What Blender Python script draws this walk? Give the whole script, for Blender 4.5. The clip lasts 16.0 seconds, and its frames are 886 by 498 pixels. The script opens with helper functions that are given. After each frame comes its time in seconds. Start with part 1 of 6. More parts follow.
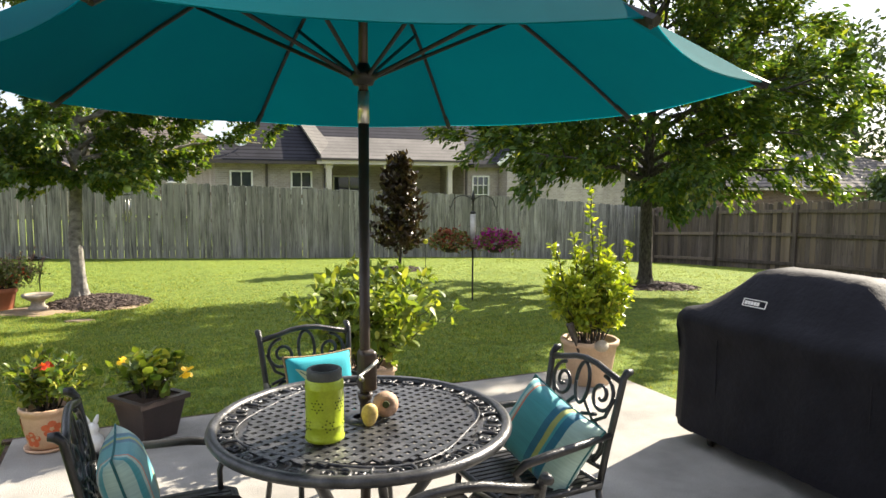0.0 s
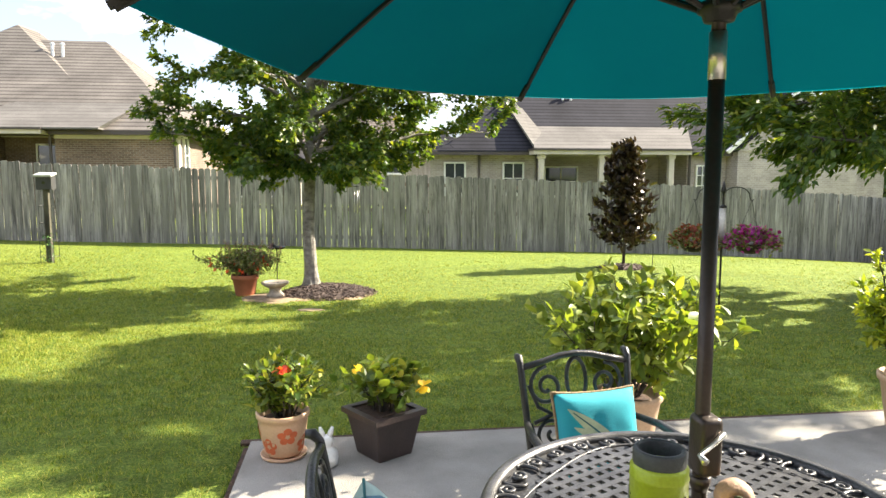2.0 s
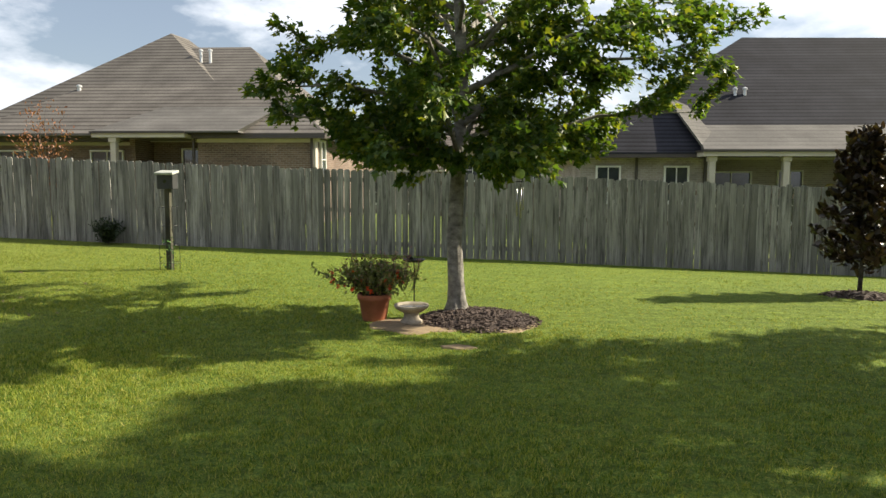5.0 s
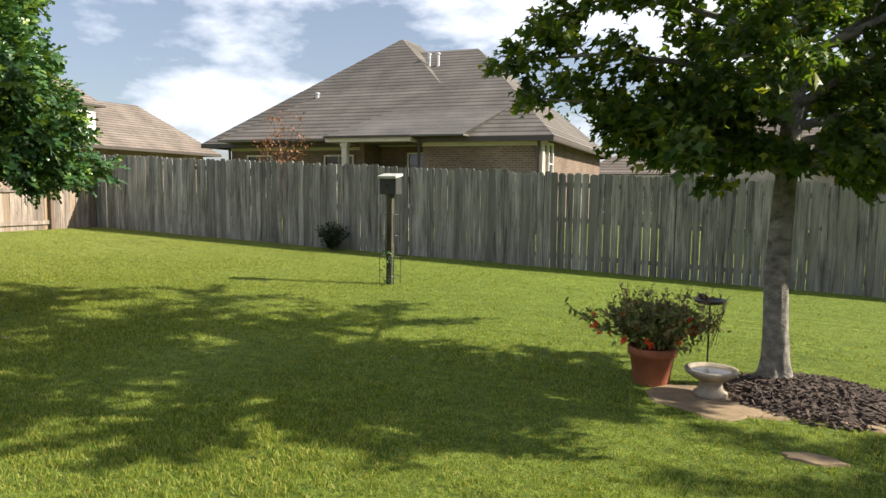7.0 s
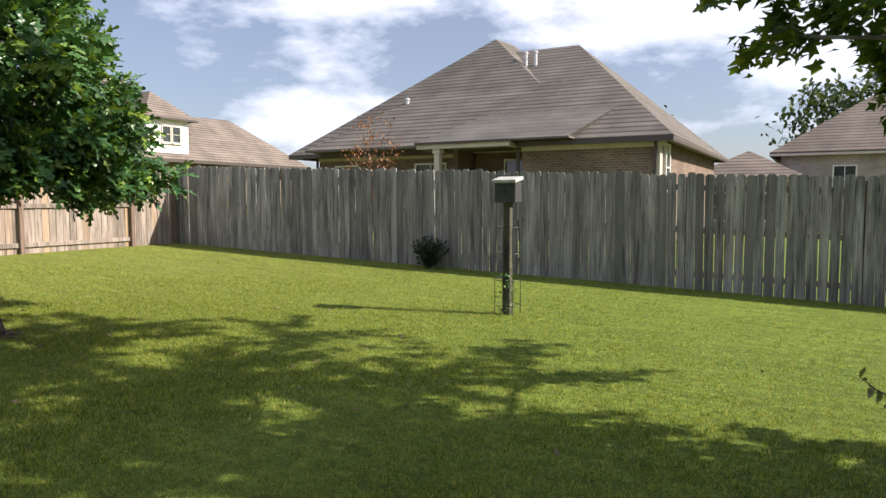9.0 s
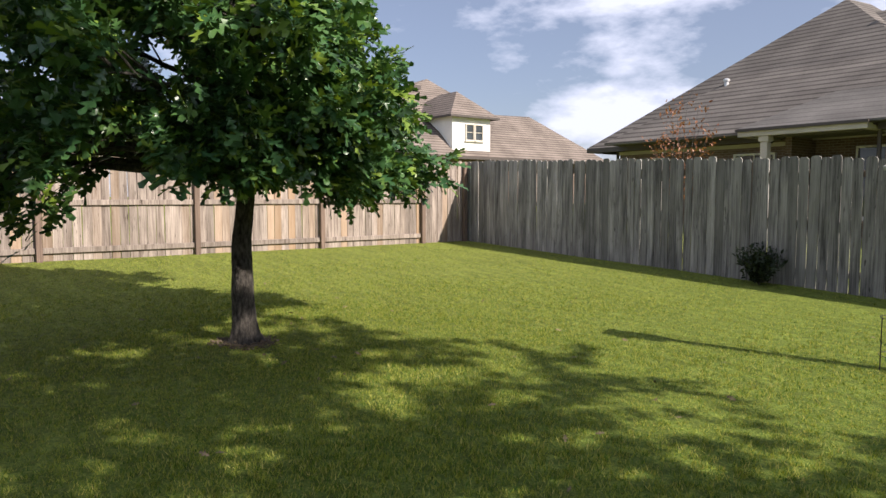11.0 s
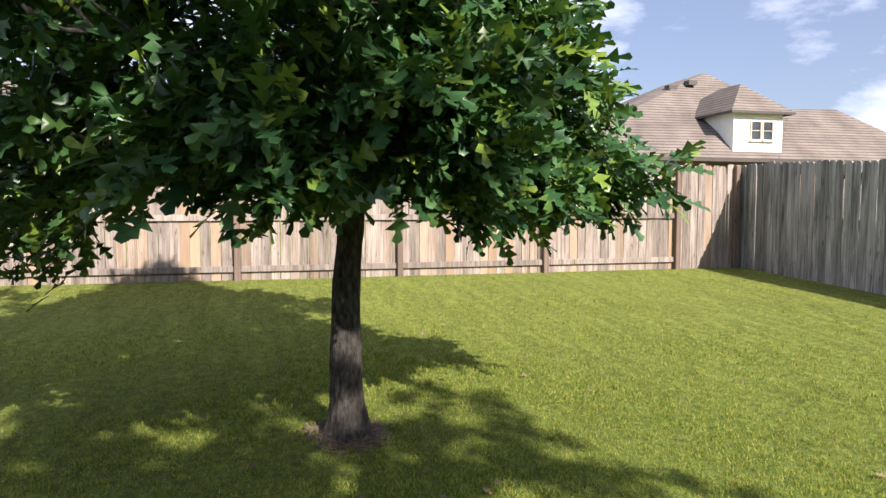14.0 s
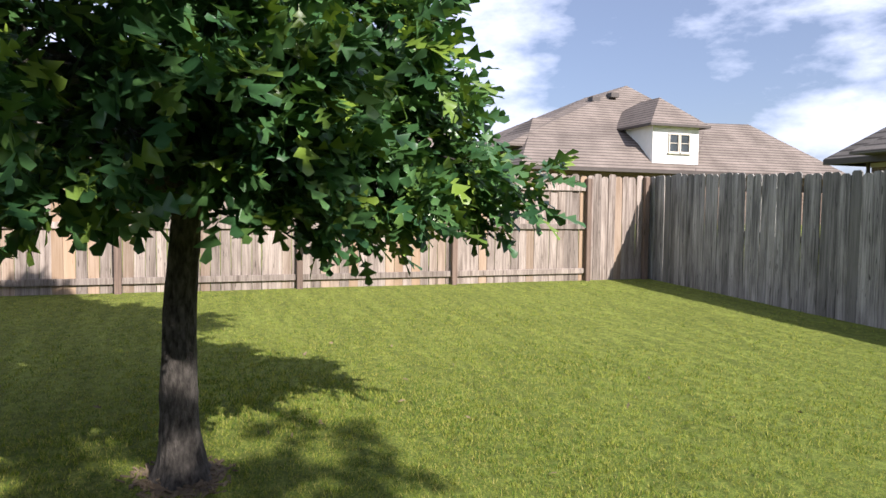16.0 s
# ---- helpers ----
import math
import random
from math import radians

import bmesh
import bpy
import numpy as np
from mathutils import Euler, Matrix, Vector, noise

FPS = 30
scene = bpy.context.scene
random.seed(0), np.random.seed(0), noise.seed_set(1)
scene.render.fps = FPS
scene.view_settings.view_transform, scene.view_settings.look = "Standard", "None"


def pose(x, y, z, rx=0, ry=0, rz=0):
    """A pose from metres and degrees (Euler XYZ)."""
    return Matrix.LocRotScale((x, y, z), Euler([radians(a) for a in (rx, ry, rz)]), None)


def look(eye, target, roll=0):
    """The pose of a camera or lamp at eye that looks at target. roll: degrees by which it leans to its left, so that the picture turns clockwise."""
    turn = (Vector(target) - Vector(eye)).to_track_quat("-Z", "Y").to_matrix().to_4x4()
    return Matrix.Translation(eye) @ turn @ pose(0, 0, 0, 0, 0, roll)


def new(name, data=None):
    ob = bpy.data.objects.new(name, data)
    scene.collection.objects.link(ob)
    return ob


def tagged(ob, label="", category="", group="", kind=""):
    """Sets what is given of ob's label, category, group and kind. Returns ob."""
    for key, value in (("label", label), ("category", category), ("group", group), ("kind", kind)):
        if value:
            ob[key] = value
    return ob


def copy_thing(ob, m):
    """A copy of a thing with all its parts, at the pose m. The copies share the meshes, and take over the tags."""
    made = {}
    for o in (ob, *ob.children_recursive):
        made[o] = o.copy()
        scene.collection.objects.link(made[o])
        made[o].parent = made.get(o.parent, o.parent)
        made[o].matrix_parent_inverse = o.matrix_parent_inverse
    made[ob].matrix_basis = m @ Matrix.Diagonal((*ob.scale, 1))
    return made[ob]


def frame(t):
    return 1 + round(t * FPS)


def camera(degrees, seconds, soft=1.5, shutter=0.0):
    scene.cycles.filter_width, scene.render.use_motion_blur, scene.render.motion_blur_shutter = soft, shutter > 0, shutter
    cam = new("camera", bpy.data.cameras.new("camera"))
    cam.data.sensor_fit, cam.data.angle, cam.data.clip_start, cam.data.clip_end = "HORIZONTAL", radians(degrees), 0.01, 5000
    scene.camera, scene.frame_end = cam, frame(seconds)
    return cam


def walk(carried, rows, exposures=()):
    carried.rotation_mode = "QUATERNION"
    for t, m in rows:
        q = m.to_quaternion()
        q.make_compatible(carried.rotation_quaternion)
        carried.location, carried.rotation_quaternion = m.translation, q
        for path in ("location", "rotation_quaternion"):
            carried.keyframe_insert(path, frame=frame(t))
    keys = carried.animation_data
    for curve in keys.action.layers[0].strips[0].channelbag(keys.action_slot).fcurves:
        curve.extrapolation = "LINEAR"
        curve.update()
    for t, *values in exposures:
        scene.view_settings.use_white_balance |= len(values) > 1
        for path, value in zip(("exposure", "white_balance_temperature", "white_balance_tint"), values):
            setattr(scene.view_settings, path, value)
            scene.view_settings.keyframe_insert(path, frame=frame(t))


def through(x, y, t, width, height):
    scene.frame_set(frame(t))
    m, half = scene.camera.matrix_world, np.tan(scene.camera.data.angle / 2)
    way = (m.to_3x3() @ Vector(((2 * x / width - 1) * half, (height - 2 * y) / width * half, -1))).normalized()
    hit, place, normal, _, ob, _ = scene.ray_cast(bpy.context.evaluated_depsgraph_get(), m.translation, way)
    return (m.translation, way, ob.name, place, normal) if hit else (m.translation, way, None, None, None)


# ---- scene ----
cam = camera(66.0, 16.0)
PATH = [
    (0, (0.045, -0.001, 1.577), (0.862, 1.814, 1.389), 0.3),
    (0.5, (0.021, 0.102, 1.57), (0.655, 1.988, 1.369), 0.7),
    (1, (-0.028, 0.263, 1.596), (0.481, 2.187, 1.396), 0.8),
    (1.5, (-0.085, 0.478, 1.559), (0.314, 2.427, 1.349), 0.2),
    (2, (-0.06, 0.79, 1.567), (0.192, 2.762, 1.352), -0.0),
    (2.5, (-0.078, 1.008, 1.525), (-0.007, 2.996, 1.318), 0.2),
    (3, (-0.178, 1.336, 1.429), (-0.214, 3.325, 1.223), 0.3),
    (5.5, (-0.462, 3.516, 1.382), (-0.658, 5.498, 1.199), -0.0),
    (6, (-0.642, 3.961, 1.403), (-0.984, 5.923, 1.217), -0.2),
    (6.5, (-0.899, 4.49, 1.373), (-1.481, 6.395, 1.193), 0.3),
    (7, (-1.19, 4.924, 1.391), (-1.921, 6.777, 1.217), 0.8),
    (7.5, (-1.494, 5.284, 1.395), (-2.296, 7.109, 1.226), 0.6),
    (8, (-1.797, 5.674, 1.356), (-2.627, 7.487, 1.198), 0.0),
    (10.5, (-3.321, 7.738, 1.332), (-4.721, 9.158, 1.185), 0.3),
    (11, (-3.581, 8.034, 1.327), (-5.18, 9.225, 1.175), 0.1),
    (11.5, (-3.896, 8.419, 1.37), (-5.678, 9.311, 1.206), 0.7),
    (12, (-4.294, 8.731, 1.396), (-6.174, 9.394, 1.232), 0.7),
    (12.5, (-4.655, 9.015, 1.388), (-6.576, 9.55, 1.237), 0.1),
    (13, (-4.908, 9.356, 1.422), (-6.842, 9.843, 1.278), 0.4),
    (13.5, (-5.166, 9.603, 1.4), (-7.102, 10.083, 1.264), 0.3),
    (14, (-5.395, 9.826, 1.443), (-7.33, 10.311, 1.31), 0.1),
    (14.5, (-5.561, 10.023, 1.461), (-7.498, 10.505, 1.338), 0.2),
    (15, (-5.672, 10.218, 1.453), (-7.609, 10.707, 1.347), -0.3),
    (15.5, (-5.708, 10.329, 1.45), (-7.642, 10.827, 1.352), -0.2),
    (16, (-5.693, 10.376, 1.475), (-7.574, 11.047, 1.364), 0.7),
]
walk(cam, [(t, look(eye, target, roll)) for t, eye, target, roll in PATH],
     [(0.0, 1.84, 6250, 14), (0.6, 2.14, 6270, 14), (1.5, 2.28, 6300, 13), (3.0, 1.96, 6400, 13), (5.3, 1.08, 6350, 9), (8.0, 1.18, 6100, 15), (10.5, 0.88, 5980, 19), (12.5, 1.09, 5900, 20), (14.0, 1.19, 5800, 20), (16.0, 1.05, 5620, 20)])

# ---- sky and sun ----
SUN = Vector((0.946, 0.324, 0.69)).normalized()      # towards the sun, about 35 degrees up
world = bpy.data.worlds.new("world")
scene.world = world
world.use_nodes = True
wt = world.node_tree
wt.nodes.clear()
sky = wt.nodes.new("ShaderNodeTexSky")
sky.sky_type = "NISHITA"
sky.sun_disc = False
sky.sun_elevation = math.asin(SUN.z)
sky.sun_rotation = math.atan2(SUN.x, SUN.y)
sky.air_density, sky.dust_density, sky.ozone_density = 1.0, 1.2, 1.0
# clouds: soft cumulus laid over the sky by direction
wc = wt.nodes.new("ShaderNodeTexCoord")
wm = wt.nodes.new("ShaderNodeMapping")
wm.inputs["Scale"].default_value = (1.0, 1.0, 2.4)
wn = wt.nodes.new("ShaderNodeTexNoise")
wn.inputs["Scale"].default_value = 3.4
wn.inputs["Detail"].default_value = 9
wn.inputs["Roughness"].default_value = 0.56
wr = wt.nodes.new("ShaderNodeValToRGB")
wr.color_ramp.elements[0].position, wr.color_ramp.elements[1].position = 0.465, 0.585
wr.color_ramp.elements[0].color = (0.18, 0.18, 0.18, 1)      # a thin high veil between the clouds
wx = wt.nodes.new("ShaderNodeMix")
wx.data_type = "RGBA"
wx.inputs[7].default_value = (10.5, 10.8, 11.4, 1)
bg = wt.nodes.new("ShaderNodeBackground")
bg.inputs["Strength"].default_value = 0.050
wo = wt.nodes.new("ShaderNodeOutputWorld")
wt.links.new(wc.outputs["Generated"], wm.inputs[0])
wt.links.new(wm.outputs[0], wn.inputs["Vector"])
wt.links.new(wn.outputs["Fac"], wr.inputs[0])
wt.links.new(wr.outputs[0], wx.inputs[0])
wt.links.new(sky.outputs[0], wx.inputs[6])
wt.links.new(wx.outputs[2], bg.inputs[0])
wt.links.new(bg.outputs[0], wo.inputs[0])
sun = new("sun", bpy.data.lights.new("sun", "SUN"))
sun.data.energy, sun.data.angle, sun.data.color = 5.0, radians(0.55), (1.0, 0.895, 0.69)
sun.matrix_world = look(SUN * 60, (0, 0, 0))

# ---- materials ----
def nodes_of(name):
    m = bpy.data.materials.new(name)
    m.use_nodes = True
    t = m.node_tree
    return m, t, t.nodes["Principled BSDF"]


def ramp(t, fac, stops):
    r = t.nodes.new("ShaderNodeValToRGB")
    while len(r.color_ramp.elements) < len(stops):
        r.color_ramp.elements.new(0.5)
    for e, (p, c) in zip(r.color_ramp.elements, stops):
        e.position, e.color = p, (*c, 1)
    t.links.new(fac, r.inputs[0])
    return r.outputs[0]


def coords(t, scale=(1, 1, 1), kind="Object"):
    c = t.nodes.new("ShaderNodeTexCoord")
    m = t.nodes.new("ShaderNodeMapping")
    m.inputs["Scale"].default_value = scale
    t.links.new(c.outputs[kind], m.inputs[0])
    return m.outputs[0]


def noise_at(t, vec, scale, detail=4, rough=0.55):
    n = t.nodes.new("ShaderNodeTexNoise")
    n.inputs["Scale"].default_value, n.inputs["Detail"].default_value, n.inputs["Roughness"].default_value = scale, detail, rough
    t.links.new(vec, n.inputs["Vector"])
    return n.outputs["Fac"]


def blend(t, fac, a, b, mode="MIX"):
    m = t.nodes.new("ShaderNodeMix")
    m.data_type, m.blend_type = "RGBA", mode
    for v, k in ((fac, 0), (a, 6), (b, 7)):
        if isinstance(v, (int, float)):
            m.inputs[k].default_value = v
        elif isinstance(v, tuple):
            m.inputs[k].default_value = (*v, 1)
        else:
            t.links.new(v, m.inputs[k])
    return m.outputs[2]


def bumped(t, p, height, strength, distance=0.01):
    b = t.nodes.new("ShaderNodeBump")
    b.inputs["Strength"].default_value, b.inputs["Distance"].default_value = strength, distance
    t.links.new(height, b.inputs["Height"])
    t.links.new(b.outputs[0], p.inputs["Normal"])


def shade_of(c, k):
    return tuple(min(1.0, v * k) for v in c)


def mat(name, base, rough=0.6, metal=0.0, var=0.25, scale=4.0, fine=60.0, bump=0.15, stretch=(1, 1, 1), vary=0.0, second=None):
    """A surface with stains at one scale and grain at another; vary: how much pieces differ among themselves."""
    m, t, p = nodes_of(name)
    v = coords(t, stretch)
    col = ramp(t, noise_at(t, v, scale), [(0.3, shade_of(base, 1 - var)), (0.7, second or shade_of(base, 1 + var))])
    grain = noise_at(t, v, fine, 3)
    col = blend(t, 0.5 * var + 0.1, col, ramp(t, grain, [(0.3, (0.25, 0.25, 0.25)), (0.7, (0.75, 0.75, 0.75))]), "OVERLAY")
    if vary:
        info = t.nodes.new("ShaderNodeObjectInfo")
        col = blend(t, 1.0, col, ramp(t, info.outputs["Random"], [(0, (1 - vary,) * 3), (1, (1, 1, 1))]), "MULTIPLY")
    t.links.new(col, p.inputs["Base Color"])
    p.inputs["Roughness"].default_value, p.inputs["Metallic"].default_value = rough, metal
    if bump:
        bumped(t, p, grain, bump)
    return m


def foliage(name, dark, light, through=0.35, rough=0.45, tips=None, sheen=0.4):
    """Leaves: each island of the mesh has its own green, and light passes through."""
    m, t, p = nodes_of(name)
    geo = t.nodes.new("ShaderNodeNewGeometry")
    stops = [(0.0, dark), (0.75, light)] + ([(0.97, tips)] if tips else [])
    col = ramp(t, geo.outputs["Random Per Island"], stops)
    t.links.new(col, p.inputs["Base Color"])
    p.inputs["Roughness"].default_value = rough
    p.inputs["Specular IOR Level"].default_value = sheen
    tr = t.nodes.new("ShaderNodeBsdfTranslucent")
    t.links.new(blend(t, 1.0, col, (1.5, 1.45, 0.5), "MULTIPLY"), tr.inputs["Color"])
    mix = t.nodes.new("ShaderNodeMixShader")
    mix.inputs[0].default_value = through
    t.links.new(p.outputs[0], mix.inputs[1])
    t.links.new(tr.outputs[0], mix.inputs[2])
    t.links.new(mix.outputs[0], t.nodes["Material Output"].inputs[0])
    return m


def fence_wood(name, pale, dark, warm, vary=0.4):
    """Weathered planks: long grain, streaks, damp foot, every board of its own tone."""
    m, t, p = nodes_of(name)
    info = t.nodes.new("ShaderNodeObjectInfo")
    c = t.nodes.new("ShaderNodeTexCoord")
    add = t.nodes.new("ShaderNodeVectorMath")
    mul = t.nodes.new("ShaderNodeVectorMath")
    mul.operation = "MULTIPLY"
    mul.inputs[1].default_value = (34, 34, 0.9)
    spread = t.nodes.new("ShaderNodeVectorMath")      # each board takes its own stretch of the grain
    spread.operation = "SCALE"
    spread.inputs["Scale"].default_value = 37.0
    t.links.new(info.outputs["Random"], spread.inputs[0])
    t.links.new(c.outputs["Object"], add.inputs[0])
    t.links.new(spread.outputs[0], add.inputs[1])
    t.links.new(add.outputs[0], mul.inputs[0])
    grain = noise_at(t, mul.outputs[0], 1.6, 7, 0.72)
    low = t.nodes.new("ShaderNodeVectorMath")
    low.operation = "MULTIPLY"
    low.inputs[1].default_value = (9, 9, 1.0)
    t.links.new(add.outputs[0], low.inputs[0])
    blot = noise_at(t, low.outputs[0], 1.1, 5, 0.6)
    knots = noise_at(t, low.outputs[0], 5.5, 1, 0.4)
    col = ramp(t, grain, [(0.39, dark), (0.59, pale)])
    col = blend(t, 0.50, col, ramp(t, blot, [(0.36, dark), (0.64, pale)]))
    col = blend(t, ramp(t, knots, [(0.70, (0, 0, 0)), (0.76, (0.8, 0.8, 0.8))]), col, shade_of(dark, 0.4))
    r = t.nodes.new("ShaderNodeMath")
    r.operation = "FRACT"
    mm = t.nodes.new("ShaderNodeMath")
    mm.operation = "MULTIPLY"
    mm.inputs[1].default_value = 7.3
    t.links.new(info.outputs["Random"], mm.inputs[0])
    t.links.new(mm.outputs[0], r.inputs[0])
    col = blend(t, ramp(t, r.outputs[0], [(0.72, (0, 0, 0)), (0.95, (0.7, 0.7, 0.7))]), col, warm)
    col = blend(t, 1.0, col, ramp(t, info.outputs["Random"], [(0, (1 - vary,) * 3), (1, (1.12, 1.12, 1.12))]), "MULTIPLY")
    t.links.new(col, p.inputs["Base Color"])
    p.inputs["Roughness"].default_value = 0.85
    p.inputs["Specular IOR Level"].default_value = 0.2
    bumped(t, p, grain, 0.5, 0.006)
    return m


def coursed(name, a, b, joint, w, h, gap, rough=0.85, bump=0.5, vscale=1.0):
    """Courses of bricks or shingles on walls and roofs that stay far off."""
    m, t, p = nodes_of(name)
    c = t.nodes.new("ShaderNodeTexCoord")
    s = t.nodes.new("ShaderNodeSeparateXYZ")
    t.links.new(c.outputs["Object"], s.inputs[0])
    su = t.nodes.new("ShaderNodeMath")
    t.links.new(s.outputs[0], su.inputs[0])
    t.links.new(s.outputs[1], su.inputs[1])
    zz = t.nodes.new("ShaderNodeMath")
    zz.operation = "MULTIPLY"
    zz.inputs[1].default_value = vscale
    t.links.new(s.outputs[2], zz.inputs[0])
    cb = t.nodes.new("ShaderNodeCombineXYZ")
    t.links.new(su.outputs[0], cb.inputs[0])
    t.links.new(zz.outputs[0], cb.inputs[1])
    br = t.nodes.new("ShaderNodeTexBrick")
    br.inputs["Scale"].default_value = 1
    br.inputs["Brick Width"].default_value, br.inputs["Row Height"].default_value, br.inputs["Mortar Size"].default_value = w, h, gap
    br.inputs["Color1"].default_value, br.inputs["Color2"].default_value, br.inputs["Mortar"].default_value = (*a, 1), (*b, 1), (*joint, 1)
    br.inputs["Bias"].default_value = 0.1
    t.links.new(cb.outputs[0], br.inputs["Vector"])
    n = noise_at(t, c.outputs["Object"], 0.8, 5)
    col = blend(t, 0.55, br.outputs["Color"], ramp(t, n, [(0.3, (0.28,) * 3), (0.72, (0.72,) * 3)]), "OVERLAY")
    col = blend(t, 0.3, col, ramp(t, noise_at(t, c.outputs["Object"], 25, 2), [(0.3, (0.3,) * 3), (0.7, (0.7,) * 3)]), "OVERLAY")
    t.links.new(col, p.inputs["Base Color"])
    p.inputs["Roughness"].default_value = rough
    p.inputs["Specular IOR Level"].default_value = 0.15
    bumped(t, p, br.outputs["Fac"], -bump, 0.01)
    return m


def lawn_material():
    """Mown turf: blades at one scale, tufts and mower streaks at others, drier towards the far corner."""
    m, t, p = nodes_of("lawn_soil_and_grass")
    v = coords(t)
    big = noise_at(t, v, 0.35, 5, 0.6)
    tuft = noise_at(t, v, 13, 4, 0.65)
    fine = noise_at(t, v, 60, 5, 0.75)
    streak = noise_at(t, coords(t, (0.5, 3.2, 1)), 2.2, 3, 0.6)
    col = ramp(t, fine, [(0.33, (0.020, 0.064, 0.009)), (0.52, (0.126, 0.180, 0.026)), (0.72, (0.31, 0.305, 0.062))])
    col = blend(t, ramp(t, big, [(0.42, (0, 0, 0)), (0.72, (0.5, 0.5, 0.5))]), col, (0.172, 0.222, 0.034))
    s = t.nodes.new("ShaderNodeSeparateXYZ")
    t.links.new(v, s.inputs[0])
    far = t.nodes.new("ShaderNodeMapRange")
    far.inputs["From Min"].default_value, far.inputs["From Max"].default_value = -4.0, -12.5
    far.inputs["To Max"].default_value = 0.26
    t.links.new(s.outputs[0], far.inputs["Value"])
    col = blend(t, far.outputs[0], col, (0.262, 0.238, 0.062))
    col = blend(t, 0.5, col, ramp(t, tuft, [(0.32, (0.20,) * 3), (0.68, (0.84,) * 3)]), "OVERLAY")
    col = blend(t, 0.30, col, ramp(t, streak, [(0.35, (0.25,) * 3), (0.65, (0.75,) * 3)]), "OVERLAY")
    t.links.new(col, p.inputs["Base Color"])
    p.inputs["Roughness"].default_value = 0.9
    p.inputs["Specular IOR Level"].default_value = 0.15
    bumped(t, p, blend(t, 0.45, fine, tuft), 1.0, 0.05)
    return m


def glass_pane(name, tint=(0.03, 0.035, 0.04)):
    m, t, p = nodes_of(name)
    t.links.new(ramp(t, noise_at(t, coords(t), 1.5), [(0.3, tint), (0.7, shade_of(tint, 2.2))]), p.inputs["Base Color"])
    p.inputs["Roughness"].default_value, p.inputs["Specular IOR Level"].default_value = 0.04, 0.8
    return m


LAWN = lawn_material()
GRASS = foliage("grass_blades", (0.028, 0.098, 0.014), (0.285, 0.318, 0.050), 0.30, 0.6, (0.42, 0.38, 0.13), 0.12)
WOOD_BACK = fence_wood("weathered_grey_planks", (0.43, 0.415, 0.385), (0.060, 0.058, 0.056), (0.22, 0.215, 0.195), 0.34)
WOOD_SIDE = fence_wood("weathered_brown_planks", (0.41, 0.350, 0.305), (0.115, 0.088, 0.072), (0.37, 0.25, 0.15), 0.32)
WOOD_POST = fence_wood("stained_brown_posts", (0.25, 0.18, 0.14), (0.11, 0.08, 0.065), (0.2, 0.15, 0.12), 0.3)
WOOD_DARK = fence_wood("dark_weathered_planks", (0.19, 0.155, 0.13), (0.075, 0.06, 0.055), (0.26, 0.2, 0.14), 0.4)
CONCRETE = mat("pale_concrete", (0.248, 0.236, 0.215), 0.88, 0, 0.26, 2.4, 120, 0.5)
BARK_OAK = mat("dark_oak_bark", (0.030, 0.024, 0.019), 0.95, 0, 0.75, 34, 90, 1.0, (1, 1, 0.4), second=(0.105, 0.092, 0.078))
BARK_MAPLE = mat("pale_maple_bark", (0.155, 0.138, 0.120), 0.9, 0, 0.45, 9, 40, 0.7, (1, 1, 1.5), second=(0.33, 0.31, 0.275))
MULCH = mat("dark_bark_mulch", (0.055, 0.035, 0.027), 0.95, 0, 0.6, 30, 90, 1.0, second=(0.12, 0.085, 0.07))
EARTH = mat("dry_brown_earth", (0.13, 0.095, 0.06), 0.95, 0, 0.4, 14, 120, 0.6)
SAND = mat("bare_sandy_soil", (0.245, 0.178, 0.108), 0.95, 0, 0.3, 5, 120, 0.5)
LEAF_OAK = foliage("oak_leaves", (0.026, 0.076, 0.028), (0.074, 0.155, 0.044), 0.17, 0.36, (0.17, 0.25, 0.03), 0.5)
LEAF_MAPLE = foliage("maple_leaves", (0.030, 0.070, 0.015), (0.098, 0.156, 0.026), 0.48, 0.42, (0.21, 0.23, 0.03))
LEAF_FAR = foliage("far_tree_leaves", (0.028, 0.050, 0.020), (0.060, 0.090, 0.030), 0.25, 0.5)
LEAF_BRONZE = foliage("bronze_magnolia_leaves", (0.018, 0.014, 0.011), (0.055, 0.034, 0.022), 0.12, 0.35, (0.09, 0.07, 0.035))
LEAF_CITRUS = foliage("citrus_leaves", (0.078, 0.135, 0.022), (0.205, 0.26, 0.042), 0.42, 0.45, (0.30, 0.32, 0.05))
LEAF_LIME = foliage("yellow_green_leaves", (0.11, 0.175, 0.018), (0.31, 0.37, 0.030), 0.45, 0.4, (0.46, 0.46, 0.05))
LEAF_POT = foliage("potted_flower_leaves", (0.050, 0.098, 0.018), (0.17, 0.22, 0.035), 0.4, 0.3, (0.36, 0.35, 0.06))
LEAF_SAGE = foliage("greyish_sage_leaves", (0.090, 0.130, 0.040), (0.22, 0.235, 0.095), 0.4, 0.5, (0.28, 0.17, 0.12))
PETAL_RED = foliage("red_petals", (0.48, 0.040, 0.018), (0.68, 0.10, 0.03), 0.3)
PETAL_YELLOW = foliage("yellow_petals", (0.80, 0.50, 0.02), (0.90, 0.62, 0.03), 0.3)
PETAL_PURPLE = foliage("purple_petals", (0.22, 0.012, 0.15), (0.42, 0.03, 0.30), 0.3)
PETAL_DUSK = foliage("dusky_purple_brown_petals", (0.10, 0.045, 0.055), (0.27, 0.135, 0.13), 0.3)
PETAL_RUST = foliage("rust_red_petals", (0.16, 0.05, 0.03), (0.34, 0.07, 0.04), 0.3, 0.5, (0.10, 0.14, 0.04))
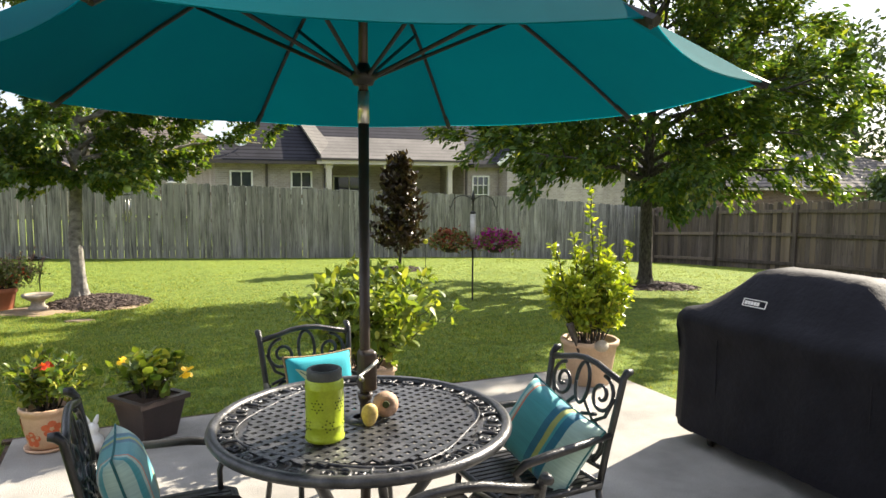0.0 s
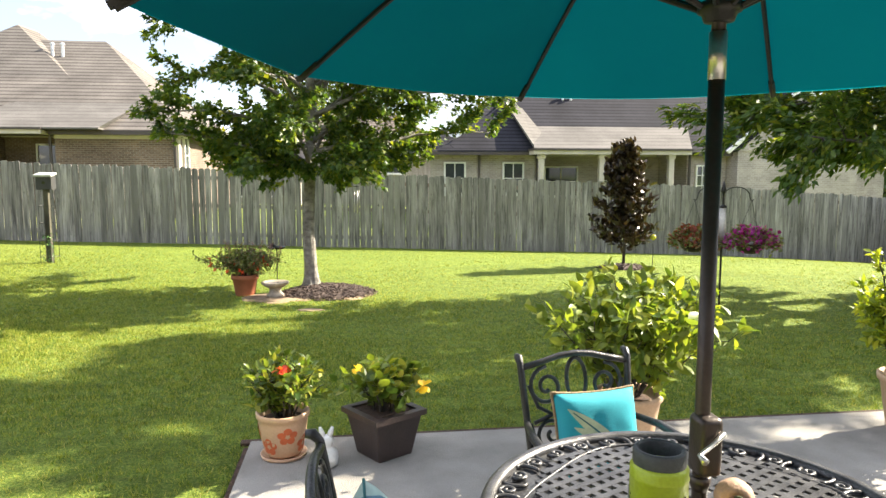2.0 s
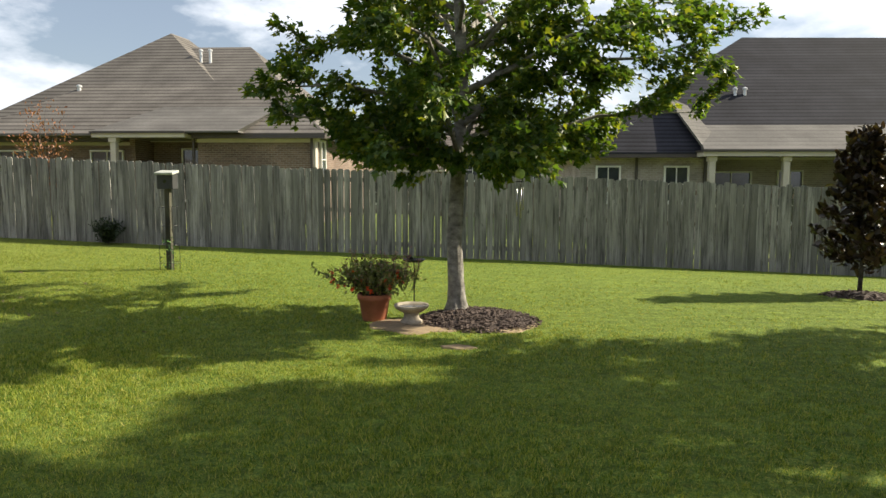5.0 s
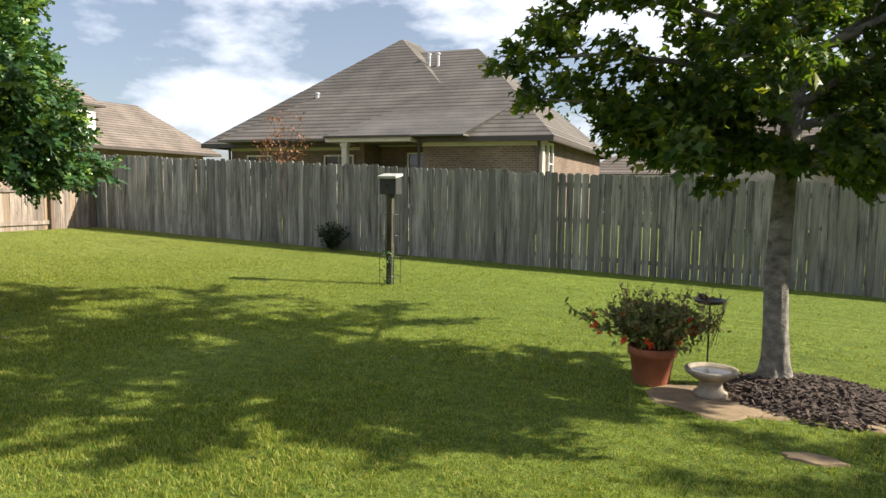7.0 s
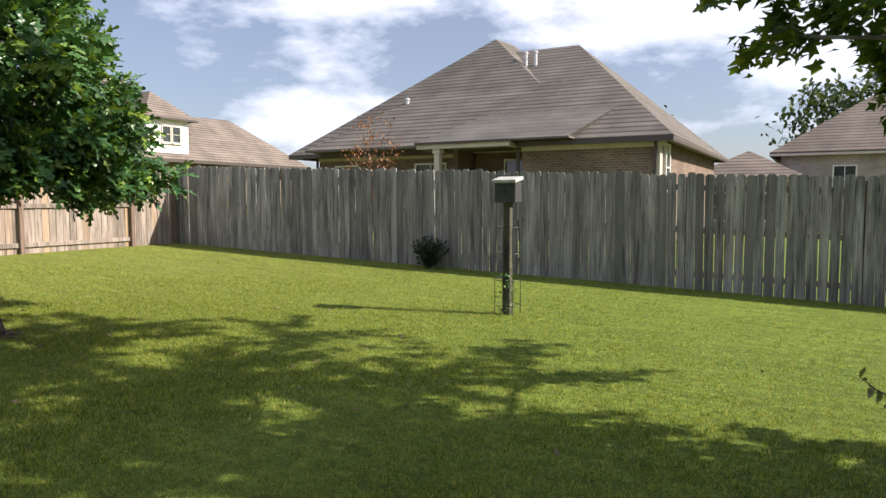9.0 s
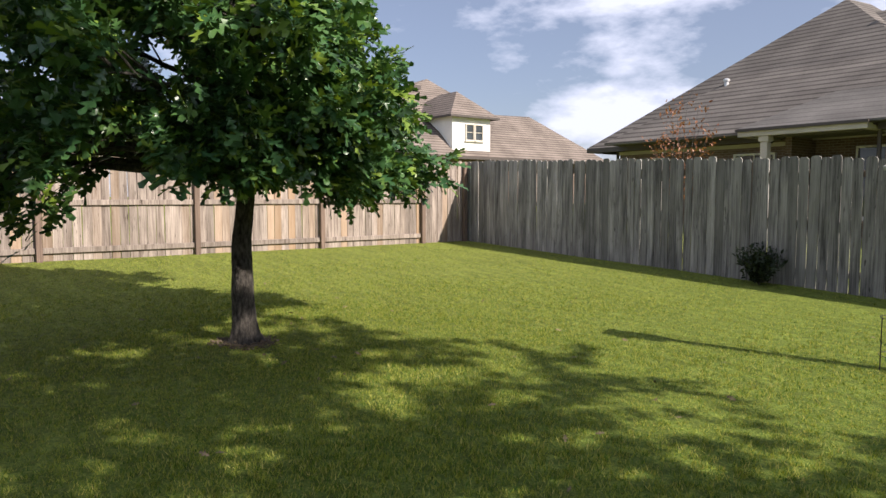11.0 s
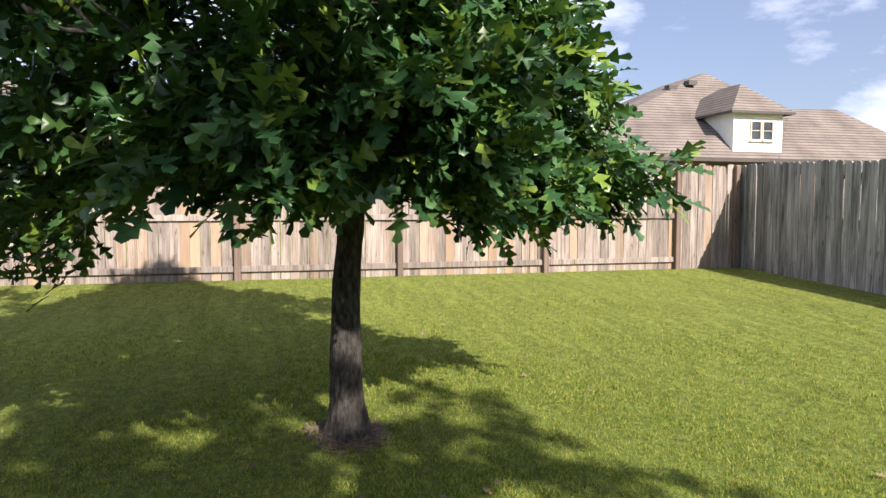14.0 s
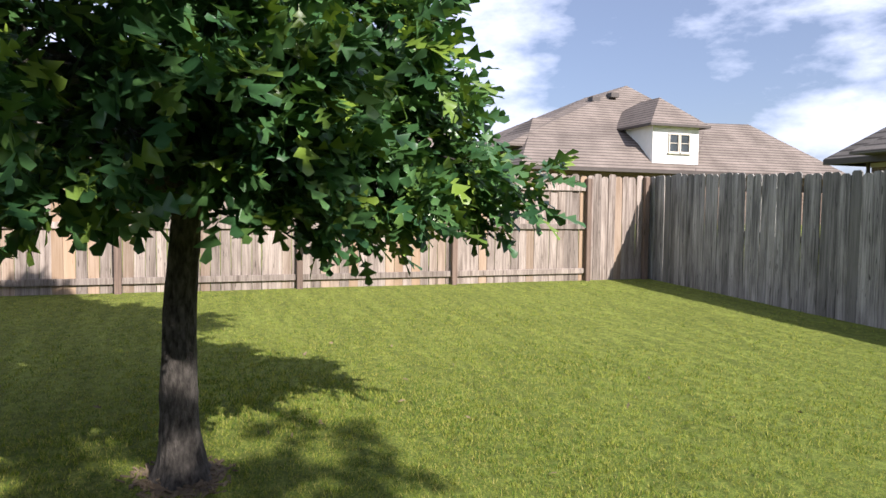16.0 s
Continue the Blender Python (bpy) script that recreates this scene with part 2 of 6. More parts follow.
ROOF_GREY = coursed("brown_grey_shingles", (0.165, 0.150, 0.135), (0.130, 0.118, 0.108), (0.065, 0.058, 0.053), 60.0, 0.22, 0.034, 0.95, 0.4, 1.4)
ROOF_DARK = coursed("dark_shingles", (0.037, 0.037, 0.045), (0.026, 0.026, 0.033), (0.015, 0.015, 0.019), 60.0, 0.20, 0.030, 0.95, 0.4, 1.4)
ROOF_TAN = coursed("taupe_shingles", (0.20, 0.168, 0.147), (0.165, 0.14, 0.122), (0.085, 0.07, 0.062), 60.0, 0.22, 0.034, 0.95, 0.4, 1.4)
# paler shingles: sun on low or sun-facing roof planes put into the colour
ROOF_PALE = coursed("sunlit_grey_shingles", (0.140, 0.132, 0.124), (0.122, 0.115, 0.108), (0.085, 0.079, 0.075), 60.0, 0.20, 0.016, 0.95, 0.4, 1.4)
BRICK_TAN = coursed("tan_brick", (0.205, 0.140, 0.108), (0.135, 0.094, 0.074), (0.25, 0.215, 0.185), 0.21, 0.075, 0.009)
BRICK_PALE = coursed("pale_grey_brick", (0.43, 0.37, 0.335), (0.33, 0.285, 0.26), (0.44, 0.41, 0.38), 0.21, 0.075, 0.009)
TRIM = mat("cream_painted_trim", (0.50, 0.455, 0.39), 0.55, 0, 0.08, 2, 50, 0.05)
TRIM_DARK = mat("dark_brown_gutter", (0.06, 0.048, 0.042), 0.5, 0, 0.15, 2, 50, 0.05)
WHITE = mat("white_painted_siding", (0.78, 0.77, 0.74), 0.6, 0, 0.06, 2, 40, 0.05)
PANE = glass_pane("window_glass")
METAL_GALV = mat("galvanised_vent_pipe", (0.62, 0.62, 0.62), 0.4, 0.6, 0.12, 6, 60, 0.1)
IRON = mat("black_cast_aluminium", (0.022, 0.022, 0.024), 0.34, 0.35, 0.35, 14, 160, 0.25, second=(0.05, 0.05, 0.052))
POLE = mat("bronze_painted_pole", (0.055, 0.042, 0.036), 0.38, 0.4, 0.2, 8, 90, 0.1)
STEEL = mat("brushed_steel", (0.55, 0.53, 0.50), 0.3, 0.9, 0.15, 10, 120, 0.1)
BLACK_METAL = mat("black_wrought_metal", (0.025, 0.024, 0.023), 0.45, 0.4, 0.25, 12, 100, 0.2)
TERRACOTTA = mat("terracotta", (0.36, 0.125, 0.062), 0.8, 0, 0.2, 6, 80, 0.2)
TAN_POT = mat("tan_ceramic", (0.50, 0.345, 0.225), 0.7, 0, 0.14, 5, 80, 0.15)
PEACH_POT = mat("peach_glazed_ceramic", (0.62, 0.40, 0.25), 0.4, 0, 0.12, 7, 80, 0.1)
ORANGE_PAINT = mat("orange_flower_paint", (0.58, 0.13, 0.045), 0.5, 0, 0.2, 9, 80, 0.1)
BROWN_POT = mat("dark_brown_moulded_plastic", (0.050, 0.036, 0.033), 0.42, 0, 0.2, 6, 80, 0.15)
SOIL = mat("potting_soil", (0.060, 0.034, 0.022), 0.95, 0, 0.5, 25, 120, 0.9)
STONE = mat("weathered_cast_stone", (0.35, 0.30, 0.235), 0.85, 0, 0.32, 9, 90, 0.6)

# ---- building blocks ----
def part(name, bm, material, parent=None, label="", smooth=False):
    me = bpy.data.meshes.new(name)
    bm.to_mesh(me)
    bm.free()
    if smooth:
        me.polygons.foreach_set("use_smooth", [True] * len(me.polygons))
    me.materials.append(material)
    ob = new(name, me)
    ob.parent = parent
    if label:
        tagged(ob, label)
    return ob


def thing(name, at, label, category, group="", turn=0.0, kind=""):
    ob = new(name)
    ob.matrix_world = pose(*at, 0, 0, turn)
    return tagged(ob, label, category, group, kind)


def B():
    return bmesh.new()


def box(bm, c, s, rot=None, taper=1.0):
    """A box of size s about c; taper narrows its top."""
    m = Matrix.Translation(c) @ (rot.to_4x4() if rot else Matrix.Identity(4))
    vs = []
    for z in (-0.5, 0.5):
        k = taper if z > 0 else 1
        for x, y in ((-0.5, -0.5), (0.5, -0.5), (0.5, 0.5), (-0.5, 0.5)):
            vs.append(bm.verts.new(m @ Vector((x * s[0] * k, y * s[1] * k, z * s[2]))))
    for f in ((3, 2, 1, 0), (4, 5, 6, 7), (0, 1, 5, 4), (1, 2, 6, 5), (2, 3, 7, 6), (3, 0, 4, 7)):
        bm.faces.new([vs[i] for i in f])
    return bm


def soft(bm, width=0.006, segments=2):
    bmesh.ops.bevel(bm, geom=list(bm.edges), offset=width, segments=segments, affect="EDGES", profile=0.5, clamp_overlap=True)
    return bm


def lathe(bm, prof, n=24, at=(0, 0, 0), cap=True):
    """Turn a profile of (radius, height) about the upright axis."""
    rings = []
    for r, z in prof:
        rings.append([bm.verts.new((at[0] + r * math.cos(2 * math.pi * i / n), at[1] + r * math.sin(2 * math.pi * i / n), at[2] + z)) for i in range(n)])
    for a, b in zip(rings, rings[1:]):
        for i in range(n):
            bm.faces.new((a[i], a[(i + 1) % n], b[(i + 1) % n], b[i]))
    if cap:
        bm.faces.new(rings[0][::-1])
        bm.faces.new(rings[-1])
    return bm


def tube(bm, pts, radii, n=8, cap=True):
    """A round bar along points; radii: one number or one for each point."""
    pts = [Vector(p) for p in pts]
    if not hasattr(radii, "__len__"):
        radii = [radii] * len(pts)
    rings, up = [], None
    for i, p in enumerate(pts):
        d = (pts[min(i + 1, len(pts) - 1)] - pts[max(i - 1, 0)]).normalized()
        if up is None:
            up = d.orthogonal().normalized()
        up = (up - d * up.dot(d))
        up = up.normalized() if up.length > 1e-6 else d.orthogonal().normalized()
        side = d.cross(up)
        rings.append([bm.verts.new(p + radii[i] * (math.cos(2 * math.pi * k / n) * up + math.sin(2 * math.pi * k / n) * side)) for k in range(n)])
    for a, b in zip(rings, rings[1:]):
        for k in range(n):
            bm.faces.new((a[k], a[(k + 1) % n], b[(k + 1) % n], b[k]))
    if cap:
        bm.faces.new(rings[0][::-1])
        bm.faces.new(rings[-1])
    return bm


def arc(c, r, a0, a1, n=12, u=(1, 0, 0), v=(0, 0, 1), squash=1.0):
    c, u, v = Vector(c), Vector(u), Vector(v)
    return [c + r * (math.cos(radians(a0 + (a1 - a0) * i / n)) * u + squash * math.sin(radians(a0 + (a1 - a0) * i / n)) * v) for i in range(n + 1)]


def polys(bm, verts, faces):
    vs = [bm.verts.new(v) for v in verts]
    for f in faces:
        bm.faces.new([vs[i] for i in f])
    return bm


def gz(x, y):
    """Height of the ground: level at the patio, falling to the right along the back fence, rising to the left fence."""
    s = min(max((y - 4.0) / 13.9, 0.0), 1.25) ** 2
    s = min(s, 1.2)
    q = min(max((-x - 9.5) / 6.4, 0.0), 1.3) ** 1.4
    back = -0.20 - 0.0345 * max(min(x, 30), -30)
    right = -0.0028 * max(min(x, 25) - 7.0, 0.0) ** 2 - 0.02 * max(min(x, 20) - 6.0, 0.0) * (1 - min(s, 1))
    return -0.035 + s * back + (1 - min(s, 1)) * 0.33 * q + right


XL, XR, YB = -15.93, 15.3, 17.92                       # the fences
PX0, PX1, PY0, PY1 = -0.70, 3.66, -3.0, 4.81           # the patio slab

# ---- ground: one sheet to the horizon, with a hole for the slab ----
def ground_sheet():
    xs = sorted(set([-900, -400, -200, -120, -80, -60, -45, -36, -30, -26, -22, -19] + [round(-17 + 0.5 * i, 2) for i in range(69)] + [PX0, PX1, 19, 22, 26, 30, 36, 45, 60, 80, 120, 200, 400, 900]))
    ys = sorted(set([-900, -300, -100, -50, -30, -20, -14, -10, -7, PY0, -5] + [round(-2 + 0.5 * i, 2) for i in range(46)] + [PY1, 22, 24, 27, 30, 36, 45, 60, 90, 140, 250, 500, 1200]))
    bm = B()
    grid = [[bm.verts.new((x, y, gz(x, y) + 0.012 * noise.noise((x * 0.7, y * 0.7, 0)))) for y in ys] for x in xs]
    for i in range(len(xs) - 1):
        for j in range(len(ys) - 1):
            if xs[i] >= PX0 and xs[i + 1] <= PX1 and ys[j] >= PY0 and ys[j + 1] <= PY1:
                continue
            bm.faces.new((grid[i][j], grid[i + 1][j], grid[i + 1][j + 1], grid[i][j + 1]))
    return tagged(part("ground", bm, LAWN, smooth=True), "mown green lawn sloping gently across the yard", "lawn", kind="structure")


ground_sheet()


def patio():
    bm = B()
    box(bm, ((PX0 + PX1) / 2, (PY0 + PY1) / 2, -0.10), (PX1 - PX0, PY1 - PY0, 0.20))
    soft(bm, 0.012, 2)
    tagged(part("patio", bm, CONCRETE), "pale broom-finished concrete patio slab with rounded edges", "patio", kind="structure")
    tagged(part("patio_edging", box(box(B(), ((PX0 + PX1) / 2, PY1 + 0.030, -0.066), (PX1 - PX0 + 0.12, 0.06, 0.10)), (PX0 - 0.014, 2.0, -0.070), (0.028, 5.5, 0.10)), SOIL), "trimmed strip of bare soil along the slab", "edging", kind="structure")


patio()


# ---- fences ----
def plank_mesh(name, w, h, t, material, ear=0.03):
    """A dog-eared plank, its foot at the origin, facing -y."""
    bm = B()
    prof = [(-w / 2, 0), (w / 2, 0), (w / 2, h - ear), (w / 2 - ear, h), (-w / 2 + ear, h), (-w / 2, h - ear)]
    a = [bm.verts.new((x, -t / 2, z)) for x, z in prof]
    b = [bm.verts.new((x, t / 2, z)) for x, z in prof]
    bm.faces.new(a)
    bm.faces.new(b[::-1])
    for i in range(6):
        bm.faces.new((a[i], b[i], b[(i + 1) % 6], a[(i + 1) % 6]))
    me = bpy.data.meshes.new(name)
    bm.to_mesh(me)
    bm.free()
    me.materials.append(material)
    return me


def fence(name, start, end, material, posts_seen, height, label, rails=(0.25, 0.95, 1.62), pitch=0.142, post_step=2.44, post_from=0.0, rail_mat=None, rail_z=None):
    """Planks in a row from start to end over the sloping ground; posts_seen: posts and rails stand on the yard's side."""
    a, b = Vector((*start, 0)), Vector((*end, 0))
    way = (b - a).normalized()
    turn = math.degrees(math.atan2(way.y, way.x))
    ob = thing(name, (a.x, a.y, 0), label, "fence", kind="structure")
    rng = random.Random(name)
    sets = [plank_mesh("picket", w, h, 0.018, material, e) for w, h, e in ((0.1375, height + 0.05, 0.03), (0.1355, height + 0.068, 0.026), (0.1395, height + 0.028, 0.034), (0.134, height + 0.057, 0.03), (0.128, height + 0.04, 0.028))]
    n = int((b - a).length / pitch)
    pitch = (b - a).length / n
    inner = 1.0                                       # the yard's side in the run's own frame
    for i in range(n):
        d = (i + 0.5) * pitch
        p = a + way * d
        o = new("picket", rng.choice(sets))
        o.parent = ob
        o.matrix_local = pose(p.x - a.x, p.y - a.y, gz(p.x, p.y) - 0.035 + rng.uniform(-0.008, 0.008), rng.uniform(-0.5, 0.5), rng.uniform(-0.5, 0.5), turn + rng.uniform(-2.4, 2.4))
    side = Vector((-way.y, way.x, 0)) * (inner if posts_seen else -inner)
    m = int((b - a).length / post_step) + 1
    pm = rail_mat or WOOD_POST
    spots = [max(0.0, min((b - a).length, post_from + i * post_step)) for i in range(m)]
    for i, d in enumerate(spots):
        p = a + way * d + side * (0.058 if posts_seen else 0.055)
        z0 = gz(p.x, p.y)
        o = part("fence_post", soft(box(B(), (0, 0, (height - 0.05) / 2 - 0.1), (0.089, 0.089, height + 0.15)), 0.006, 1), pm, ob)
        o.matrix_local = pose(p.x - a.x, p.y - a.y, z0, 0, 0, turn)
        if i + 1 < len(spots):
            q = a + way * spots[i + 1]
            for rz in rails:
                u = a + way * d + side * (0.034 if not posts_seen else 0.031)
                w = q + side * (0.034 if not posts_seen else 0.031)
                u = Vector((u.x, u.y, gz(u.x, u.y) + rz))
                w = Vector((w.x, w.y, gz(w.x, w.y) + rz))
                mid, dv = (u + w) / 2, (w - u)
                o = part("fence_rail", soft(box(B(), (0, 0, 0), (dv.length - 0.092, 0.040, 0.089)), 0.004, 1), material if posts_seen else pm, ob)
                o.matrix_local = pose(mid.x - a.x, mid.y - a.y, mid.z, 0, -math.degrees(math.asin(dv.z / dv.length)), turn)
    return ob


fence("fence_back", (XR, YB), (XL, YB), WOOD_BACK, False, 1.83, "weathered grey dog-eared plank fence on the lawn's far side")
fence("fence_side", (XL, YB), (XL, -9.0), WOOD_SIDE, True, 1.80, "pale brown plank fence with dark posts and rails towards the lawn", rails=(0.17, 0.93, 1.58), post_from=1.28)
corner_post = part("fence_post", soft(box(B(), (0, 0, 0.85), (0.089, 0.089, 1.9)), 0.006, 1), WOOD_POST, bpy.data.objects["fence_side"])
corner_post.matrix_local = pose(0.07, -0.12, gz(XL, YB))
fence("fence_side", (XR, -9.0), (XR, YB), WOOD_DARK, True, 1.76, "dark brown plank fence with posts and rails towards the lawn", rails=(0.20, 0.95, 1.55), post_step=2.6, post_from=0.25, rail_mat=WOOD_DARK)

# ---- leaves, trees and grass ----
LOBED = [(0, 0), (0.022, 0.18), (0.20, 0.36), (0.045, 0.40), (0.29, 0.70), (0.06, 0.70), (0.13, 0.94), (0, 1.0)]      # half of an oak leaf
MAPLE = [(0, 0), (0.45, 0.46), (0.17, 0.54), (0, 1.0)]
SLIM = [(0, 0), (0.20, 0.50), (0, 1.0)]
OVAL = [(0, 0), (0.20, 0.25), (0.24, 0.50), (0.14, 0.80), (0, 1.0)]


def leaf_mesh(half, fold=0.12):
    """Vertices and triangles of one leaf, length 1 along y, folded along its midrib and bent down at the tip."""
    n = len(half)
    mid = [(0, y, -0.22 * y * y) for _, y in half]
    right = [(x, y, fold * x * 2 - 0.22 * y * y) for x, y in half[1:-1]]
    left = [(-x, y, z) for x, y, z in right]
    verts = mid + right + left
    tris = []
    for s, o in ((n, 0), (n + len(right), 1)):
        for i in range(len(right) - 1):
            a = [(i + 1, s + i, s + i + 1), (i + 1, s + i + 1, i + 2)]
            tris += [t[::-1] if o else t for t in a]
        a = [(0, s, 1), (n - 2, s + len(right) - 1, n - 1)]
        tris += [t[::-1] if o else t for t in a]
    return np.array(verts, float), np.array(tris, int)


def mesh_from(name, verts, tris, material, parent=None, label=""):
    me = bpy.data.meshes.new(name)
    me.vertices.add(len(verts))
    me.vertices.foreach_set("co", np.asarray(verts, np.float32).ravel())
    me.loops.add(len(tris) * 3)
    me.loops.foreach_set("vertex_index", np.asarray(tris, np.int32).ravel())
    me.polygons.add(len(tris))
    me.polygons.foreach_set("loop_start", np.arange(0, len(tris) * 3, 3, dtype=np.int32))
    me.update(calc_edges=True)
    me.materials.append(material)
    ob = new(name, me)
    ob.parent = parent
    if label:
        tagged(ob, label)
    return ob


def leaves(half, where, heading, size, rng, tilt=0.6, lift=0.1):
    """Many leaves at once: where (n, 3), heading (n, 3) the way each one points."""
    v, t = leaf_mesh(half)
    n = len(where)
    y = heading + rng.normal(0, 0.35, (n, 3))
    y[:, 2] += lift
    y /= np.linalg.norm(y, axis=1)[:, None] + 1e-9
    up = np.array([0, 0, 1.0]) + rng.normal(0, tilt, (n, 3))
    x = np.cross(y, up)
    x /= np.linalg.norm(x, axis=1)[:, None] + 1e-9
    z = np.cross(x, y)
    s = (size * rng.uniform(0.65, 1.25, n))[:, None, None]
    pts = where[:, None] + s * (v[None, :, 0:1] * x[:, None] + v[None, :, 1:2] * y[:, None] + v[None, :, 2:3] * z[:, None])
    tri = t[None] + (np.arange(n) * len(v))[:, None, None]
    return pts.reshape(-1, 3), tri.reshape(-1, 3)


def bough(start, end, bend, rng, n=7, wobble=0.05):
    pts = []
    for i in range(n + 1):
        k = i / n
        p = start.lerp(end, k) + Vector((0, 0, bend * math.sin(k * math.pi)))
        if 0 < i < n:
            p += Vector(rng.normal(0, wobble, 3)) * (end - start).length * 0.25
        pts.append(p)
    return pts


def tree(name, at, height, radius, trunk, clear, half, leaf, count, bark, green, label, seed, reach=None, peak=0.45, flare=1.7, limbs=26, lean=0.0, droop=0.0, crown_label="", sink=0.05, bare=0.16, rosette=False, trim=None):
    """A tapered trunk, limbs that fill an uneven crown, twigs, and leaves along the twigs. reach: (azimuth, height, length) of limbs that stick out; trim: (azimuth, half width, share) of a side that grows less."""
    rng = np.random.default_rng(seed)
    ob = thing(name, at, label, "tree")
    wood = B()
    top = Vector((lean, 0, height * 0.93))
    stem = [Vector((lean * (k / 9) + (0.04 * math.sin(k * 1.7 + seed) if k else 0), 0.03 * math.sin(k * 2.1 + seed) if k else 0, -sink + (height * 0.93 + sink) * k / 9)) for k in range(10)]
    NA, NR = 40, 110
    rings = []
    for j in range(NR):
        k = (j / (NR - 1)) ** 1.5 * 9
        i = min(8, int(k))
        p = stem[i].lerp(stem[i + 1], k - i)
        r = trunk * (max(0.12, 1 - 0.95 * max(0, p.z) / (height * 0.93)) + (flare - 1) * math.exp(-max(0, p.z) / 0.10))
        ring = []
        for q in range(NA):
            a = 2 * math.pi * q / NA
            rough = 0.10 * noise.noise((math.cos(a) * 7, math.sin(a) * 7, p.z * 5 + seed)) + 0.05 * noise.noise((math.cos(a) * 16, math.sin(a) * 16, p.z * 14))
            lobe = 0.16 * math.exp(-max(0, p.z) / 0.12) * math.cos(5 * a + seed)
            ring.append(wood.verts.new(p + r * (1 + rough + lobe) * Vector((math.cos(a), math.sin(a), 0))))
        rings.append(ring)
    for a, b in zip(rings, rings[1:]):
        for q in range(NA):
            wood.faces.new((a[q], a[(q + 1) % NA], b[(q + 1) % NA], b[q]))
    ends, ways = [], []

    def stem_at(z):
        k = max(0.0, min(8.999, (z + sink) / (height * 0.93 + sink) * 9))
        return Vector((lean * k / 9, 0, z))

    outline = rng.uniform(0.78, 1.12, 24)

    def crown_radius(z, az):
        u = (z - clear) / (height - clear)
        if u < 0 or u > 1:
            return 0.15
        r = radius * (math.sin(math.pi * min(1, (u + 0.12) / (2 * (peak + 0.06)))) if u < peak else math.cos((u - peak) / (1 - peak) * math.pi / 2) ** 0.75)
        if trim and abs((az - trim[0] + math.pi) % (2 * math.pi) - math.pi) < trim[1]:
            r *= trim[2]
        return max(0.15, r) * outline[int(az / (2 * math.pi) * 24) % 24]

    def branch(p0, p1, r0, sub, bend):
        pts = bough(p0, p1, bend, rng)
        tube(wood, pts, [r0 * (1 - 0.85 * i / 7) for i in range(8)], 6)
        length = (p1 - p0).length
        for j in range(sub):
            k = bare + (1 - bare) * (j + rng.uniform(0.2, 0.9)) / sub
            i = min(6, int(k * 7))
            q0 = pts[i].lerp(pts[i + 1], k * 7 - i if k < 1 else 1)
            d = (p1 - p0).normalized()
            side = Vector(rng.normal(0, 1, 3))
            side = (side - d * side.dot(d)).normalized()
            side.z = side.z * 0.7 - droop * 0.3
            q1 = q0 + (d * 0.55 + side * 0.75) * length * rng.uniform(0.22, 0.42) * (1.25 - 0.5 * k)
            twig = bough(q0, q1, 0.02, rng, 4, 0.04)
            tube(wood, twig, [r0 * 0.28, r0 * 0.24, r0 * 0.18, r0 * 0.12, r0 * 0.06], 4)
            for a in ((3, 4, 4) if rosette else range(1, 5)):
                ends.append(twig[a])
                ways.append((q1 - q0).normalized())
        ends.append(p1)
        ways.append((p1 - p0).normalized())

    for i in range(limbs):
        u = (i + 0.5) / limbs
        z0 = clear + 0.05 + (height * 0.86 - clear) * u ** 1.1
        az = (i * 2.39996 + rng.uniform(-0.3, 0.3)) % (2 * math.pi)
        rise = 0.25 + 0.9 * u
        zt = min(height * 0.97, z0 + rise * radius * 0.55)
        r = crown_radius(zt, az) * rng.uniform(0.82, 1.04)
        p1 = stem_at(zt) + Vector((math.cos(az) * r, math.sin(az) * r, -droop * r * 0.3))
        branch(stem_at(z0), p1, trunk * (0.42 - 0.28 * u), 9, 0.12 * r)
    for az, z, r, dz in reach or ():
        p0 = stem_at(z)
        branch(p0, p0 + Vector((math.cos(az) * r, math.sin(az) * r, dz)), trunk * 0.42, 10, 0.1)
    tube(wood, [top, Vector((lean * 1.05, 0, height))], [trunk * 0.12, trunk * 0.04], 5)
    part("trunk", wood, bark, ob, smooth=True)
    ends, ways = np.array(ends), np.array(ways)
    pick = rng.integers(0, len(ends), count)
    where = ends[pick] + rng.normal(0, leaf * (0.38 if rosette else 0.55), (count, 3))
    out = where - np.array([lean * 0.5, 0, height * 0.45])
    out[:, 2] *= 0.35
    out /= np.linalg.norm(out, axis=1)[:, None] + 1e-9
    spin = rng.normal(0, 1, (count, 3))
    head = 0.7 * ways[pick] + 0.7 * out + (0.9 if rosette else 0.5) * spin
    head[:, 2] -= droop + 0.25
    v, t = leaves(half, where, head, leaf, rng)
    mesh_from("crown", v, t, green, ob, crown_label)
    return ob


